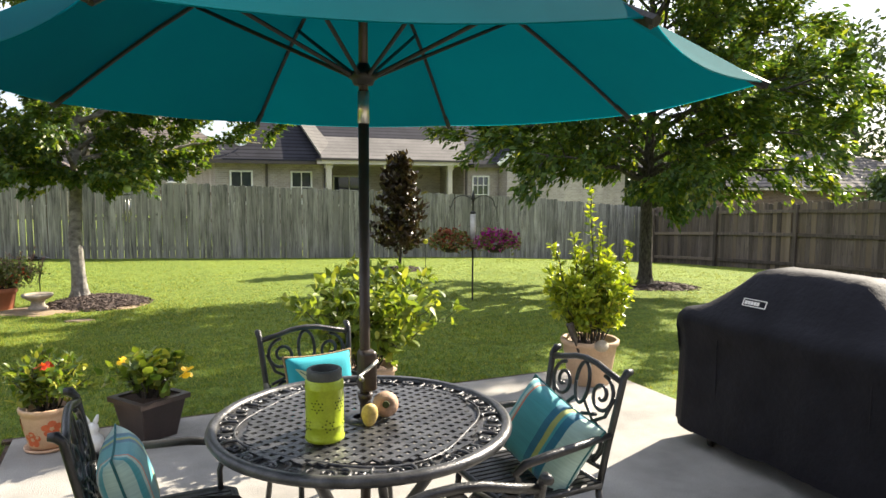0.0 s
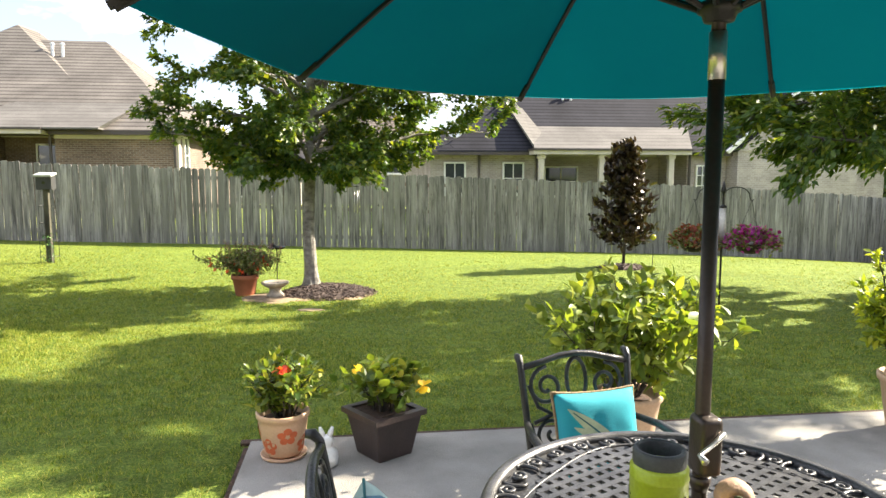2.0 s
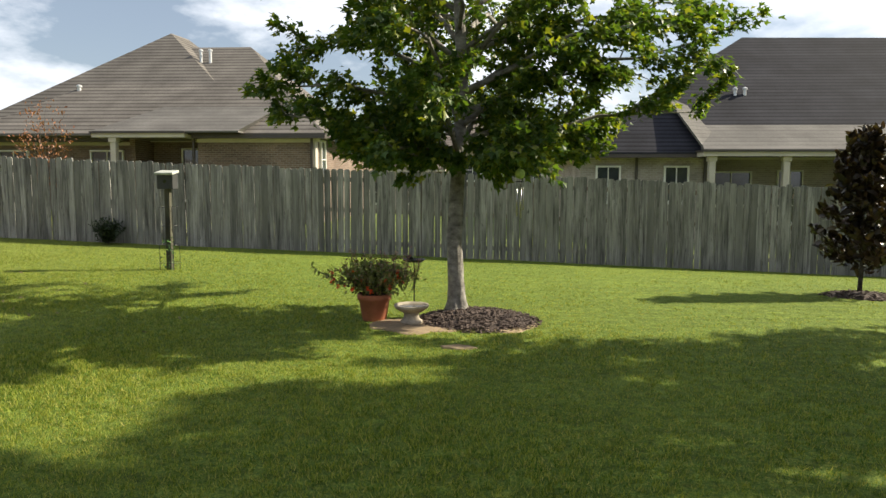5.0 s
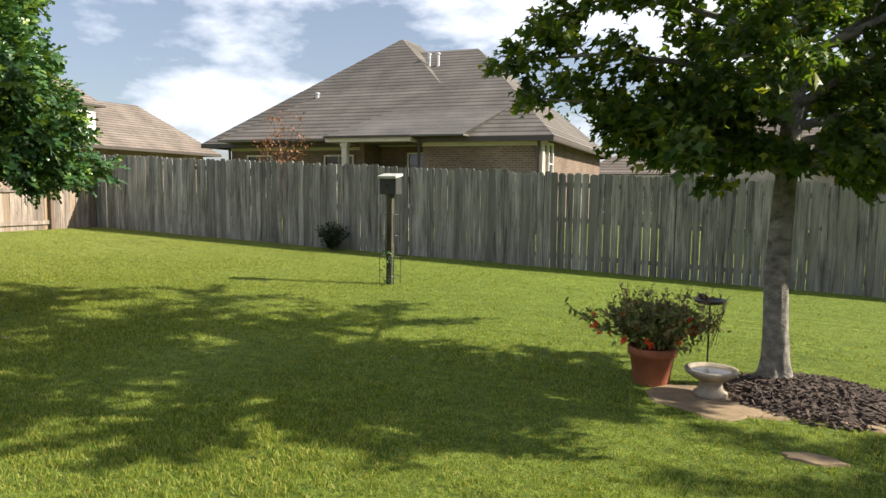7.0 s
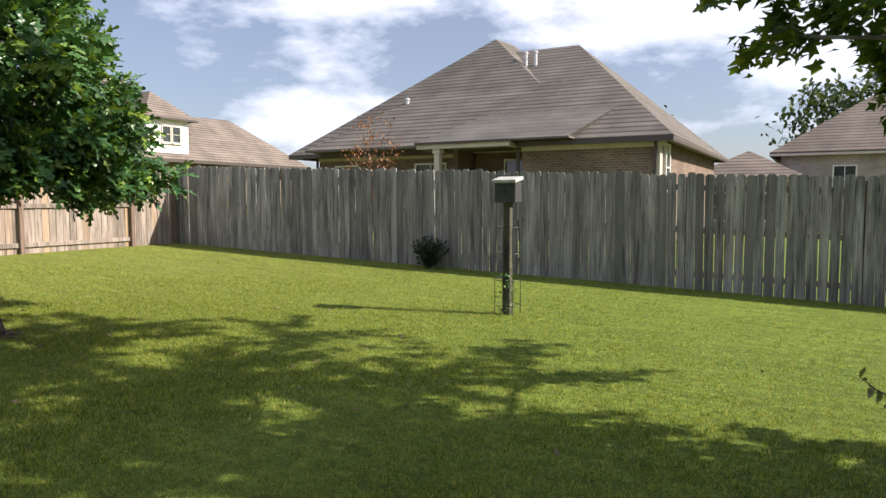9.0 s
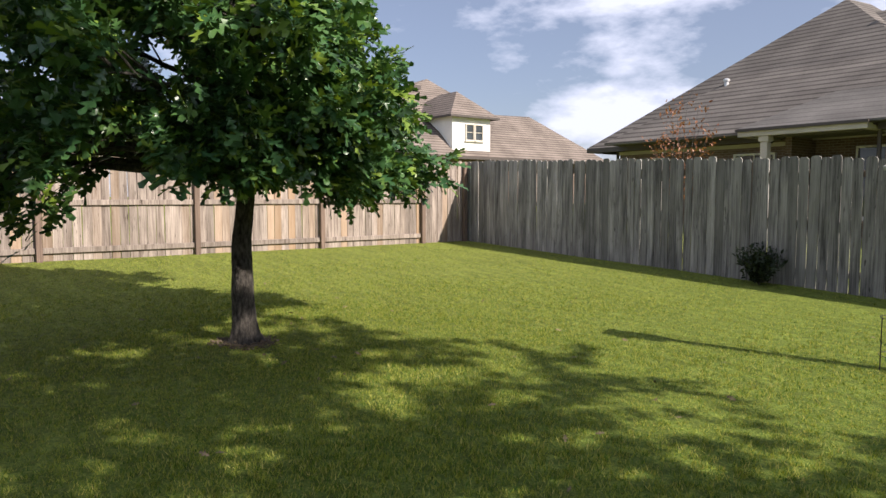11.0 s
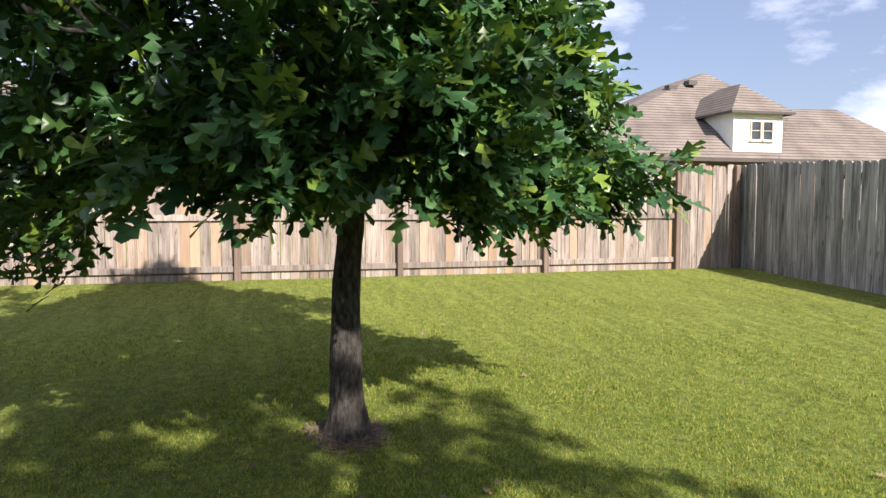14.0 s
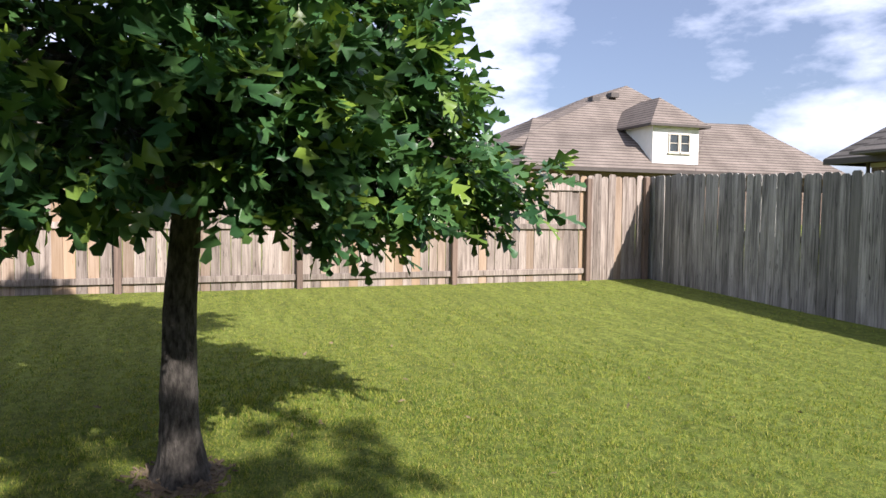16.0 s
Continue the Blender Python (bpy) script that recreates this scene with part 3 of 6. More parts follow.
# long back limbs (azimuth 0.9-2.05) and extra height: unseen, added to shade the lawn
tree("maple_tree", (-0.69, 10.60, gz(-0.69, 10.6) + 0.05), 8.6, 2.65, 0.092, 1.50, MAPLE, 0.088, 96000, BARK_MAPLE, LEAF_MAPLE,
     "young maple with pale bark and a full green crown", 3, reach=[(0.15, 1.78, 2.7, 0.45), (3.3, 1.65, 1.9, 0.5), (5.2, 1.6, 1.4, 0.1), (0.5, 1.9, 2.0, 0.2), (1.57, 2.2, 3.0, 0.6), (1.3, 3.0, 3.5, 0.9), (1.9, 3.2, 3.6, 0.8), (1.57, 4.0, 3.8, 0.8), (1.2, 4.5, 3.0, 0.7), (2.0, 4.4, 3.6, 0.7), (1.57, 5.2, 2.6, 1.2), (1.2, 5.6, 2.4, 1.0), (1.9, 5.6, 2.8, 1.0), (1.57, 6.0, 2.1, 1.2), (0.9, 5.4, 2.3, 1.0), (1.75, 4.9, 3.3, 0.7), (2.05, 5.1, 3.2, 0.8), (1.6, 5.3, 3.3, 0.6), (1.85, 5.5, 3.1, 0.4), (1.95, 4.3, 3.3, 0.6), (3.0, 1.75, 1.4, 0.2), (0.3, 1.58, 1.3, 0.25), (5.6, 1.60, 1.2, 0.2), (0.9, 1.65, 1.5, 0.2), (3.6, 1.55, 1.1, 0.2), (4.1, 1.65, 1.3, 0.05), (0.05, 2.2, 2.7, 0.8), (0.3, 2.8, 2.8, 0.7), (5.9, 2.4, 2.3, 0.6)], peak=0.42, limbs=54)
tree("oak_tree", (-9.62, 10.28, gz(-9.62, 10.28)), 4.75, 1.80, 0.108, 1.36, LOBED, 0.185, 31000, BARK_OAK, LEAF_OAK,
     "young oak with dark furrowed bark and large lobed leaves", 8, reach=[(5.0, 1.5, 1.9, 0.2), (1.6, 1.58, 1.45, 0.05), (1.45, 1.66, 1.70, 0.12), (1.25, 1.95, 1.4, 0.10), (0.3, 1.75, 1.3, 0.15), (4.4, 1.50, 2.4, 0.25), (4.65, 1.48, 2.75, 0.0), (4.35, 1.55, 2.6, -0.05), (4.85, 1.60, 2.5, 0.1), (4.75, 2.5, 2.7, 0.45), (4.9, 2.6, 2.5, 0.5), (4.5, 2.9, 2.6, 0.6), (5.5, 1.9, 1.9, 0.2), (5.3, 2.7, 1.9, 0.5), (3.6, 1.6, 1.9, 0.5), (1.2, 1.50, 1.15, 0.05), (0.5, 1.52, 1.0, 0.05), (6.0, 2.3, 1.8, 0.3), (5.8, 1.6, 1.5, 0.1)], peak=0.26, limbs=54, flare=1.55, bare=0.40, rosette=True, trim=(1.25, 1.15, 0.64))
tree("shade_tree", (7.85, 9.02, gz(7.85, 9.02)), 7.8, 3.0, 0.112, 1.60, SLIM, 0.135, 105000, BARK_OAK, LEAF_MAPLE,
     "tall green shade tree with a dark trunk and low spreading branches", 21, reach=[(3.5, 1.8, 3.2, 0.35), (2.9, 1.9, 3.2, 0.6), (4.3, 1.6, 2.4, 0.15), (5.6, 1.7, 2.8, 0.3), (0.4, 1.9, 3.0, 0.4), (5.0, 2.6, 3.0, 0.6), (6.0, 3.2, 3.0, 0.6)], peak=0.30, limbs=52)


def magnolia(at):
    rng = np.random.default_rng(5)
    ob = thing("magnolia_tree", at, "small conical tree with dark bronze leaves in a mulch ring", "tree")
    wood = B()
    tube(wood, [(0, 0, -0.04), (0.02, 0, 0.5), (0, 0.02, 1.3), (0, 0, 2.3)], [0.035, 0.028, 0.018, 0.005], 8)
    pts, ways = [], []
    for i in range(46):
        u = i / 46
        z = 0.34 + 1.85 * u
        az = i * 2.4
        r = (0.62 * (1 - u) ** 0.75 + 0.10) * rng.uniform(0.7, 1.1) * min(1, 0.6 + u * 4)
        p1 = Vector((math.cos(az) * r, math.sin(az) * r, z + 0.22))
        tube(wood, bough(Vector((0, 0, z)), p1, 0.02, rng, 3), [0.008, 0.006, 0.004, 0.002], 4)
        for k in rng.uniform(0.15, 1.08, 60):
            pts.append(Vector((0, 0, z)).lerp(p1, k))
            ways.append(p1.normalized())
    part("trunk", wood, BARK_OAK, ob, smooth=True)
    pts = np.array(pts) + rng.normal(0, 0.035, (len(pts), 3))
    v, t = leaves(OVAL, pts, np.array(ways) + rng.normal(0, 0.6, (len(pts), 3)), 0.140, rng, 0.8)
    mesh_from("crown", v, t, LEAF_BRONZE, ob)


magnolia((5.02, 13.25, gz(5.02, 13.25)))


def mound(name, at, rx, ry, h, material, label, chips=0, seed=1):
    """A low heap of mulch: an uneven mound and loose chips on it."""
    rng = random.Random(seed)
    ob = thing(name, (*at, gz(*at)), label, "mulch", kind="stuff")
    bm = B()
    rings = []
    for j in range(7):
        k = j / 6
        ring = []
        for i in range(36):
            a = 2 * math.pi * i / 36
            e = 1 + (0.30 if material is SAND else 0.14) * noise.noise((math.cos(a) * 1.6 + seed, math.sin(a) * 1.6, 0.3))
            x, y = rx * k * e * math.cos(a), ry * k * e * math.sin(a)
            ring.append(bm.verts.new((x, y, h * (1 - k ** 2) + (0.010 if material is SAND and j < 6 else 0) + ((0.006 if material is SAND else 0.02) * noise.noise((x * 9, y * 9, seed)) if j < 6 else -0.03) + gz(at[0] + x, at[1] + y) - gz(*at))))
        rings.append(ring)
    for a, b in zip(rings, rings[1:]):
        for i in range(36):
            bm.faces.new((a[i], b[i], b[(i + 1) % 36], a[(i + 1) % 36]))
    part("heap", bm, material, ob)
    if chips:
        bm = B()
        for _ in range(chips):
            a, k = rng.uniform(0, 6.283), math.sqrt(rng.random()) * 1.03
            x, y = rx * k * math.cos(a), ry * k * math.sin(a)
            box(bm, (x, y, max(0, h * (1 - k * k)) + 0.006 + gz(at[0] + x, at[1] + y) - gz(*at)), (rng.uniform(0.03, 0.09), rng.uniform(0.01, 0.022), 0.008), Euler((rng.uniform(-0.5, 0.5), rng.uniform(-0.5, 0.5), rng.uniform(0, 6))).to_matrix())
        part("chips", bm, material, ob)
    return ob


mound("sandy_patch", (-1.12, 9.95), 0.56, 0.42, 0.004, SAND, "bare sandy soil round the flower pot and birdbath")
mound("sandy_patch", (-0.47, 10.32), 0.70, 0.72, 0.004, SAND, "pale worn rim of soil round the mulch", 0, 7)
mound("sandy_patch", (-0.62, 9.05), 0.18, 0.09, 0.004, SAND, "small bare patch of soil in the lawn", 0, 8)
mound("mulch_ring", (-0.46, 10.38), 0.66, 0.66, 0.105, MULCH, "dark brown shredded bark mulch round the maple", 1100, 2)
mound("mulch_ring", (5.05, 13.2), 0.55, 0.50, 0.07, MULCH, "dark brown bark mulch round the bronze tree", 300, 3)
mound("mulch_ring", (8.05, 8.98), 0.80, 0.62, 0.07, MULCH, "dark brown bark mulch round the shade tree", 400, 4)
mound("soil_ring", (-9.60, 10.27), 0.32, 0.29, 0.014, EARTH, "bare soil at the foot of the oak", 160, 5)


def grass():
    """Blades of the lawn, thickest along the walked line."""
    rng = np.random.default_rng(11)
    n, each = 128000, 6
    spread = [((-3.6, 7.6), (2.7, 2.1), 0.30), ((-8.8, 11.2), (2.9, 2.5), 0.34), ((1.5, 6.6), (3.2, 1.5), 0.12)]
    tufts = [np.array(c) + rng.normal(0, 1, (int(n * k), 2)) * np.array(w) for c, w, k in spread]
    tufts = np.concatenate(tufts + [np.stack([rng.uniform(XL, XR, int(n * 0.24)), rng.uniform(-1.0, YB, int(n * 0.24))], 1)])
    tall = np.repeat(rng.uniform(0.62, 1.15, len(tufts)), each)
    p = np.repeat(tufts, each, 0) + rng.normal(0, 0.013, (len(tufts) * each, 2))
    n = len(p)
    x, y = p.T
    ok = (x > XL + 0.05) & (x < XR - 0.05) & (y < YB - 0.02) & (y > -3) & ~((x > PX0 - 0.03) & (x < PX1 + 0.03) & (y < PY1 + 0.04))
    for cx, cy, rx, ry in ((-0.46, 10.36, 0.62, 0.62), (5.05, 13.2, 0.5, 0.45), (8.05, 8.98, 0.72, 0.55), (-9.60, 10.27, 0.24, 0.22), (-1.12, 9.95, 0.44, 0.30), (-0.62, 9.05, 0.20, 0.10)):
        ok &= ((x - cx) / rx) ** 2 + ((y - cy) / ry) ** 2 > rng.uniform(0.6, 1.35, n)
    p, tall = p[ok], tall[ok]
    n = len(p)
    x, y = p.T
    z = np.array([gz(a, b) for a, b in p.tolist()])
    h = rng.uniform(0.015, 0.034, n) * tall
    az = rng.uniform(0, 2 * np.pi, n)
    w = rng.uniform(0.0018, 0.0036, n)
    lean = rng.normal(0, 0.55, (n, 2)) * h[:, None]
    base = np.stack([x, y, z - 0.006], 1)
    side = np.stack([np.cos(az) * w, np.sin(az) * w, np.zeros(n)], 1)
    tip = base + np.stack([lean[:, 0], lean[:, 1], h + 0.006], 1)
    v = np.stack([base - side, base + side, tip], 1).reshape(-1, 3)
    ob = mesh_from("grass", v, np.arange(n * 3).reshape(-1, 3), GRASS)
    tagged(ob, "short mown green grass blades covering the lawn", "grass", kind="stuff")


grass()


def fallen(count=90):
    """Dry leaves strewn on the lawn under the oak."""
    rng = np.random.default_rng(4)
    p = np.stack([rng.normal(-8.6, 2.4, count), rng.normal(10.6, 2.0, count)], 1)
    w = np.array([(a, b, gz(a, b) + 0.03) for a, b in p.tolist()])
    v, t = leaves(LOBED, w, rng.normal(0, 1, (count, 3)) * np.array([1, 1, 0.1]), 0.060, rng, 0.5)
    tagged(mesh_from("fallen_leaves", v, t, mat("dry_leaf", (0.16, 0.12, 0.065), 0.8, 0, 0.3, 20)), "dry brown leaves scattered on the grass", "leaves", kind="stuff")


fallen()

# ---- neighbouring houses ----
def hip(bm, x0, x1, y0, y1, z, top, over=0.0, ridge=None, gable=False):
    """A hipped roof over a rectangle, its ridge along the longer side; ridge: (x0, x1, y) by hand."""
    if ridge is None:
        half = min(x1 - x0, y1 - y0) / 2
        if x1 - x0 >= y1 - y0:
            r = [(x0 + half, (y0 + y1) / 2, top), (x1 - half, (y0 + y1) / 2, top)]
        else:
            r = [((x0 + x1) / 2, y0 + half, top), ((x0 + x1) / 2, y1 - half, top)]
    else:
        r = [Vector(p) for p in ridge]
    e = [(x0, y0, z), (x1, y0, z), (x1, y1, z), (x0, y1, z)]
    lo = [(a, b, c - 0.06) for a, b, c in e]
    v = [bm.verts.new(p) for p in e + r + lo]
    along_x = abs(r[1][0] - r[0][0]) >= abs(r[1][1] - r[0][1])
    faces = ((0, 1, 5, 4), (1, 2, 5), (2, 3, 4, 5), (3, 0, 4)) if along_x else ((0, 1, 4), (1, 2, 5, 4), (2, 3, 5), (3, 0, 4, 5))
    for f in faces:
        bm.faces.new([v[i] for i in f])
    for i in range(4):
        bm.faces.new((v[i], v[6 + i], v[6 + (i + 1) % 4], v[(i + 1) % 4]))
    bm.faces.new((v[9], v[8], v[7], v[6]))
    return bm


def eaves(x0, x1, y0, y1, z, w=0.12, h=0.15):
    bm = B()
    for c, s in ((((x0 + x1) / 2, y0 + w / 2, z), (x1 - x0, w, h)), (((x0 + x1) / 2, y1 - w / 2, z), (x1 - x0, w, h)), ((x0 + w / 2, (y0 + y1) / 2, z), (w, y1 - y0 - 2 * w, h)), ((x1 - w / 2, (y0 + y1) / 2, z), (w, y1 - y0 - 2 * w, h))):
        box(bm, c, s)
    return bm


def window(parent, c, w, h, axis="y", cols=2, rows=2, frame_mat=None, depth=0.10):
    """A framed window with glazing bars that faces -y (or +x), with glass set back in it."""
    rot = 0 if axis == "y" else 90
    t = 0.06
    loop = [[(sx * (w / 2 - e), y, sz * (h / 2 - e)) for sx, sz in ((-1, -1), (1, -1), (1, 1), (-1, 1))] for e, y in ((0, -depth / 2), (t, -depth / 2), (t, depth / 2), (0, depth / 2))]
    fr = polys(B(), [p for ring in loop for p in ring], [(a * 4 + i, a * 4 + (i + 1) % 4, (a + 1) % 4 * 4 + (i + 1) % 4, (a + 1) % 4 * 4 + i) for a in range(4) for i in range(4)])
    win = part("window", fr, frame_mat or WHITE, parent)
    win.matrix_local = pose(*c, 0, 0, rot)
    for i in range(1, cols):
        part("glazing_bar", box(B(), (-w / 2 + w * i / cols, 0, 0), (0.03, depth * 0.6, h - 2 * t)), frame_mat or WHITE, win)
    for i in range(1, rows):
        part("glazing_bar", box(B(), (0, -0.002, -h / 2 + h * i / rows), (w - 2 * t, depth * 0.6, 0.03)), frame_mat or WHITE, win)
    part("pane", box(B(), (0, 0.02, 0), (w - 2 * t, 0.012, h - 2 * t)), PANE, win)
    part("sill", box(B(), (0, -0.03, -h / 2 - 0.03), (w + 0.12, 0.14, 0.06)), frame_mat or WHITE, win)
    return win


def vent(parent, c, h=0.5, r=0.06):
    bm = lathe(B(), [(r, -0.5), (r, h), (r * 1.5, h), (r * 1.5, h + 0.06), (r * 0.4, h + 0.1)], 12)
    o = part("vent_pipe", bm, METAL_GALV, parent, "galvanised vent pipe")
    o.matrix_local = pose(*c)


def wall(parent, x0, x1, y0, y1, z0, z1, m, name="wall"):
    return part(name, box(B(), ((x0 + x1) / 2, (y0 + y1) / 2, (z0 + z1) / 2), (x1 - x0, y1 - y0, z1 - z0)), m, parent)


def column(parent, x, y, z0, z1, w=0.2):
    bm = B()
    box(bm, (x, y, (z0 + z1) / 2), (w, w, z1 - z0))
    box(bm, (x, y, z1 - 0.08), (w + 0.08, w + 0.08, 0.15))
    box(bm, (x, y, z0 + 0.1), (w + 0.08, w + 0.08, 0.2))
    part("column", soft(bm, 0.01, 1), TRIM, parent)


def downspout(parent, x, y, z0, z1):
    part("downspout", soft(box(B(), (x, y, (z0 + z1) / 2), (0.09, 0.07, z1 - z0)), 0.01, 1), TRIM_DARK, parent, "dark metal downspout")


def house_brown():
    h = thing("house", (0, 0, 0), "single-storey tan brick house with a grey hipped shingle roof", "house", "neighbouring houses")
    g = -0.2
    # walls, with a recessed porch
    wall(h, -10.6, -6.45, 26.75, 39, g, 3.06, BRICK_TAN)
    part("corner_board", box(B(), (-6.42, 26.90, 1.4), (0.08, 0.34, 3.2)), TRIM, h, "cream painted corner board")
    wall(h, -13.3, -10.61, 28.6, 39, g, 3.12, BRICK_TAN)
    wall(h, -19.6, -13.31, 27.9, 38, g, 3.06, BRICK_TAN)
    part("roof", hip(B(), -20.45, -8.3, 27.1, 38.6, 3.08, 8.0, ridge=((-14.30, 32.9, 7.98), (-14.10, 34.2, 7.98))), ROOF_GREY, h)
    part("roof", hip(B(), -19.0, -5.95, 26.32, 39.4, 3.14, 7.4, ridge=((-13.7, 32.9, 7.36), (-10.75, 32.9, 7.36))), ROOF_GREY, h)
    part("roof", hip(B(), -13.95, -8.8, 25.85, 31, 3.20, 4.5, ridge=((-12.3, 28.2, 4.32), (-7.9, 28.2, 4.32))), ROOF_PALE, h, "low-pitched porch roof, sunlight painted in as paler shingles")
    part("gutter", eaves(-20.45, -14.0, 27.08, 38.6, 2.99), TRIM_DARK, h)
    part("gutter", eaves(-10.62, -5.95, 26.30, 39.4, 3.05), TRIM_DARK, h)
    part("fascia", eaves(-13.95, -10.68, 25.86, 28.5, 3.07, 0.16, 0.18), TRIM, h)
    part("gutter", eaves(-13.99, -10.64, 25.78, 28.55, 3.15, 0.075, 0.07), TRIM_DARK, h)
    column(h, -13.25, 26.05, g, 2.98)
    part("frieze", box(B(), (-8.4, 26.72, 2.93), (4.4, 0.05, 0.14)), TRIM, h)
    part("frieze", box(B(), (-16.5, 27.87, 2.88), (6.2, 0.05, 0.12)), TRIM, h)
    wall(h, -13.30, -13.12, 27.2, 28.59, g, 3.10, BRICK_TAN)
    part("porch_ceiling", box(B(), (-12.1, 27.4, 3.10), (2.9, 2.5, 0.04)), TRIM_DARK, h)
    window(h, (-14.55, 27.86, 2.0), 1.3, 1.3)
    window(h, (-18.2, 27.86, 2.0), 1.2, 1.3)
    window(h, (-11.55, 28.56, 1.75), 0.9, 2.0, cols=1, rows=1)
    window(h, (-6.41, 27.9, 2.3), 0.7, 1.4, axis="x", cols=1, rows=2)
    for x, y, z in ((-12.4, 31.5, 6.5), (-12.0, 31.5, 6.5)):
        vent(h, (x, y, z), 0.42)
    vent(h, (-16.4, 29.3, 4.95), 0.22, 0.07)
    downspout(h, -10.72, 26.68, g, 3.1)
    downspout(h, -6.50, 26.68, g, 3.05)
    downspout(h, -19.65, 27.84, g, 3.0)


def house_grey():
    h = thing("house", (0, 0, 0), "pale brick house with a dark hipped roof and a columned porch", "house", "neighbouring houses")
    g = -1.0
    wall(h, 2.8, 7.05, 27.05, 38, g, 2.38, BRICK_PALE)
    wall(h, 7.06, 13.2, 29.6, 38, g, 2.45, BRICK_PALE)
    wall(h, 13.21, 22.0, 27.05, 38, g, 2.38, BRICK_PALE)
    part("roof", hip(B(), 2.3, 23.0, 26.6, 39.0, 2.48, 7.5, ridge=((10.1, 32.9, 7.55), (18.4, 32.9, 7.45))), ROOF_DARK, h)
    part("roof", hip(B(), 3.0, 7.35, 26.3, 33.0, 2.50, 4.9, ridge=((5.85, 28.2, 4.35), (5.9, 31.0, 4.9))), ROOF_DARK, h)
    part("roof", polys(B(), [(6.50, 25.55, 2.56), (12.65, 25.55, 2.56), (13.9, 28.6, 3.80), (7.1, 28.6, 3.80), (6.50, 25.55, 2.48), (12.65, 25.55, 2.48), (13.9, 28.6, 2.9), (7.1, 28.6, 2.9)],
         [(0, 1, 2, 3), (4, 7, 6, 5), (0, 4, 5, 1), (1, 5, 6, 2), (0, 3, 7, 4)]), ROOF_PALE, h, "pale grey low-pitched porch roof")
    part("roof", polys(B(), [(14.5, 26.2, 2.52), (20.5, 26.2, 2.52), (17.5, 26.2, 5.0), (14.5, 31, 2.52), (20.5, 31, 2.52), (17.5, 33, 5.0), ], [(0, 2, 5, 3), (1, 4, 5, 2), (0, 1, 2), (0, 3, 4, 1)]), ROOF_DARK, h)
    part("gable_wall", polys(B(), [(14.9, 26.15, 2.5), (20.1, 26.15, 2.5), (17.5, 26.15, 4.7), (14.9, 26.19, 2.5), (20.1, 26.19, 2.5), (17.5, 26.19, 4.7)], [(0, 1, 2), (3, 5, 4), (0, 2, 5, 3), (1, 4, 5, 2), (0, 3, 4, 1)]), BRICK_PALE, h)
    wall(h, 14.9, 20.1, 26.2, 27.0, g, 2.5, BRICK_PALE)
    for a, b in (((14.4, 26.1, 2.46), (17.5, 26.1, 5.06)), ((20.6, 26.1, 2.46), (17.5, 26.1, 5.06))):
        part("bargeboard", tube(B(), [a, b], 0.09, 4), WHITE, h)
    # hip face towards the sun, its brightness painted with the paler shingles
    part("roof", polys(B(), [(6.60, 25.8, 2.60), (7.20, 27.2, 3.26), (6.75, 28.5, 4.28), (5.94, 28.15, 4.53), (6.60, 25.8, 2.50), (7.20, 27.2, 3.16), (6.75, 28.5, 4.18), (5.94, 28.15, 4.43)], [(0, 1, 2, 3), (7, 6, 5, 4), (0, 4, 5, 1), (1, 5, 6, 2), (2, 6, 7, 3), (3, 7, 4, 0)]), ROOF_PALE, h, "slope beside the porch roof, its sunlight painted in as pale shingles")
    part("fascia", eaves(6.50, 12.65, 25.55, 28.5, 2.44, 0.16, 0.20), TRIM, h)
    part("gutter", eaves(6.46, 12.69, 25.47, 28.6, 2.515, 0.075, 0.07), TRIM_DARK, h)
    part("gutter", eaves(2.3, 6.94, 26.30, 33, 2.40), TRIM_DARK, h)
    part("gutter", eaves(13.46, 23.0, 26.58, 39, 2.40), TRIM_DARK, h)
    for x in (6.85, 9.18, 11.95):
        column(h, x, 25.85, g, 2.34)
    window(h, (6.05, 27.0, 1.45), 0.85, 1.25)
    window(h, (3.75, 27.0, 1.45), 0.85, 1.25)
    window(h, (8.75, 29.55, 1.3), 1.5, 1.3, cols=2, rows=2)
    window(h, (10.9, 29.55, 1.0), 0.95, 2.0, cols=2, rows=3)
    window(h, (14.0, 27.0, 1.35), 0.85, 1.25, cols=3, rows=3)
    for x in (8.75, 9.1):
        vent(h, (x, 29.5, 4.75), 0.20)
    downspout(h, 7.0, 26.98, g, 2.4)
    downspout(h, 13.3, 26.98, g, 2.4)
    downspout(h, 4.7, 26.98, g, 2.4)
    dish = part("satellite_dish", lathe(B(), [(0.01, 0.0), (0.15, 0.02), (0.28, 0.07), (0.30, 0.09), (0.28, 0.085), (0.14, 0.035), (0.01, 0.02)], 24), METAL_GALV, h, "grey satellite dish", True)
    dish.matrix_local = pose(3.75, 26.9, 3.25, 75, 0, -12)
    part("dish_mast", tube(B(), [(3.75, 27.0, 3.25), (3.75, 27.05, 2.6)], 0.025, 6), METAL_GALV, h)


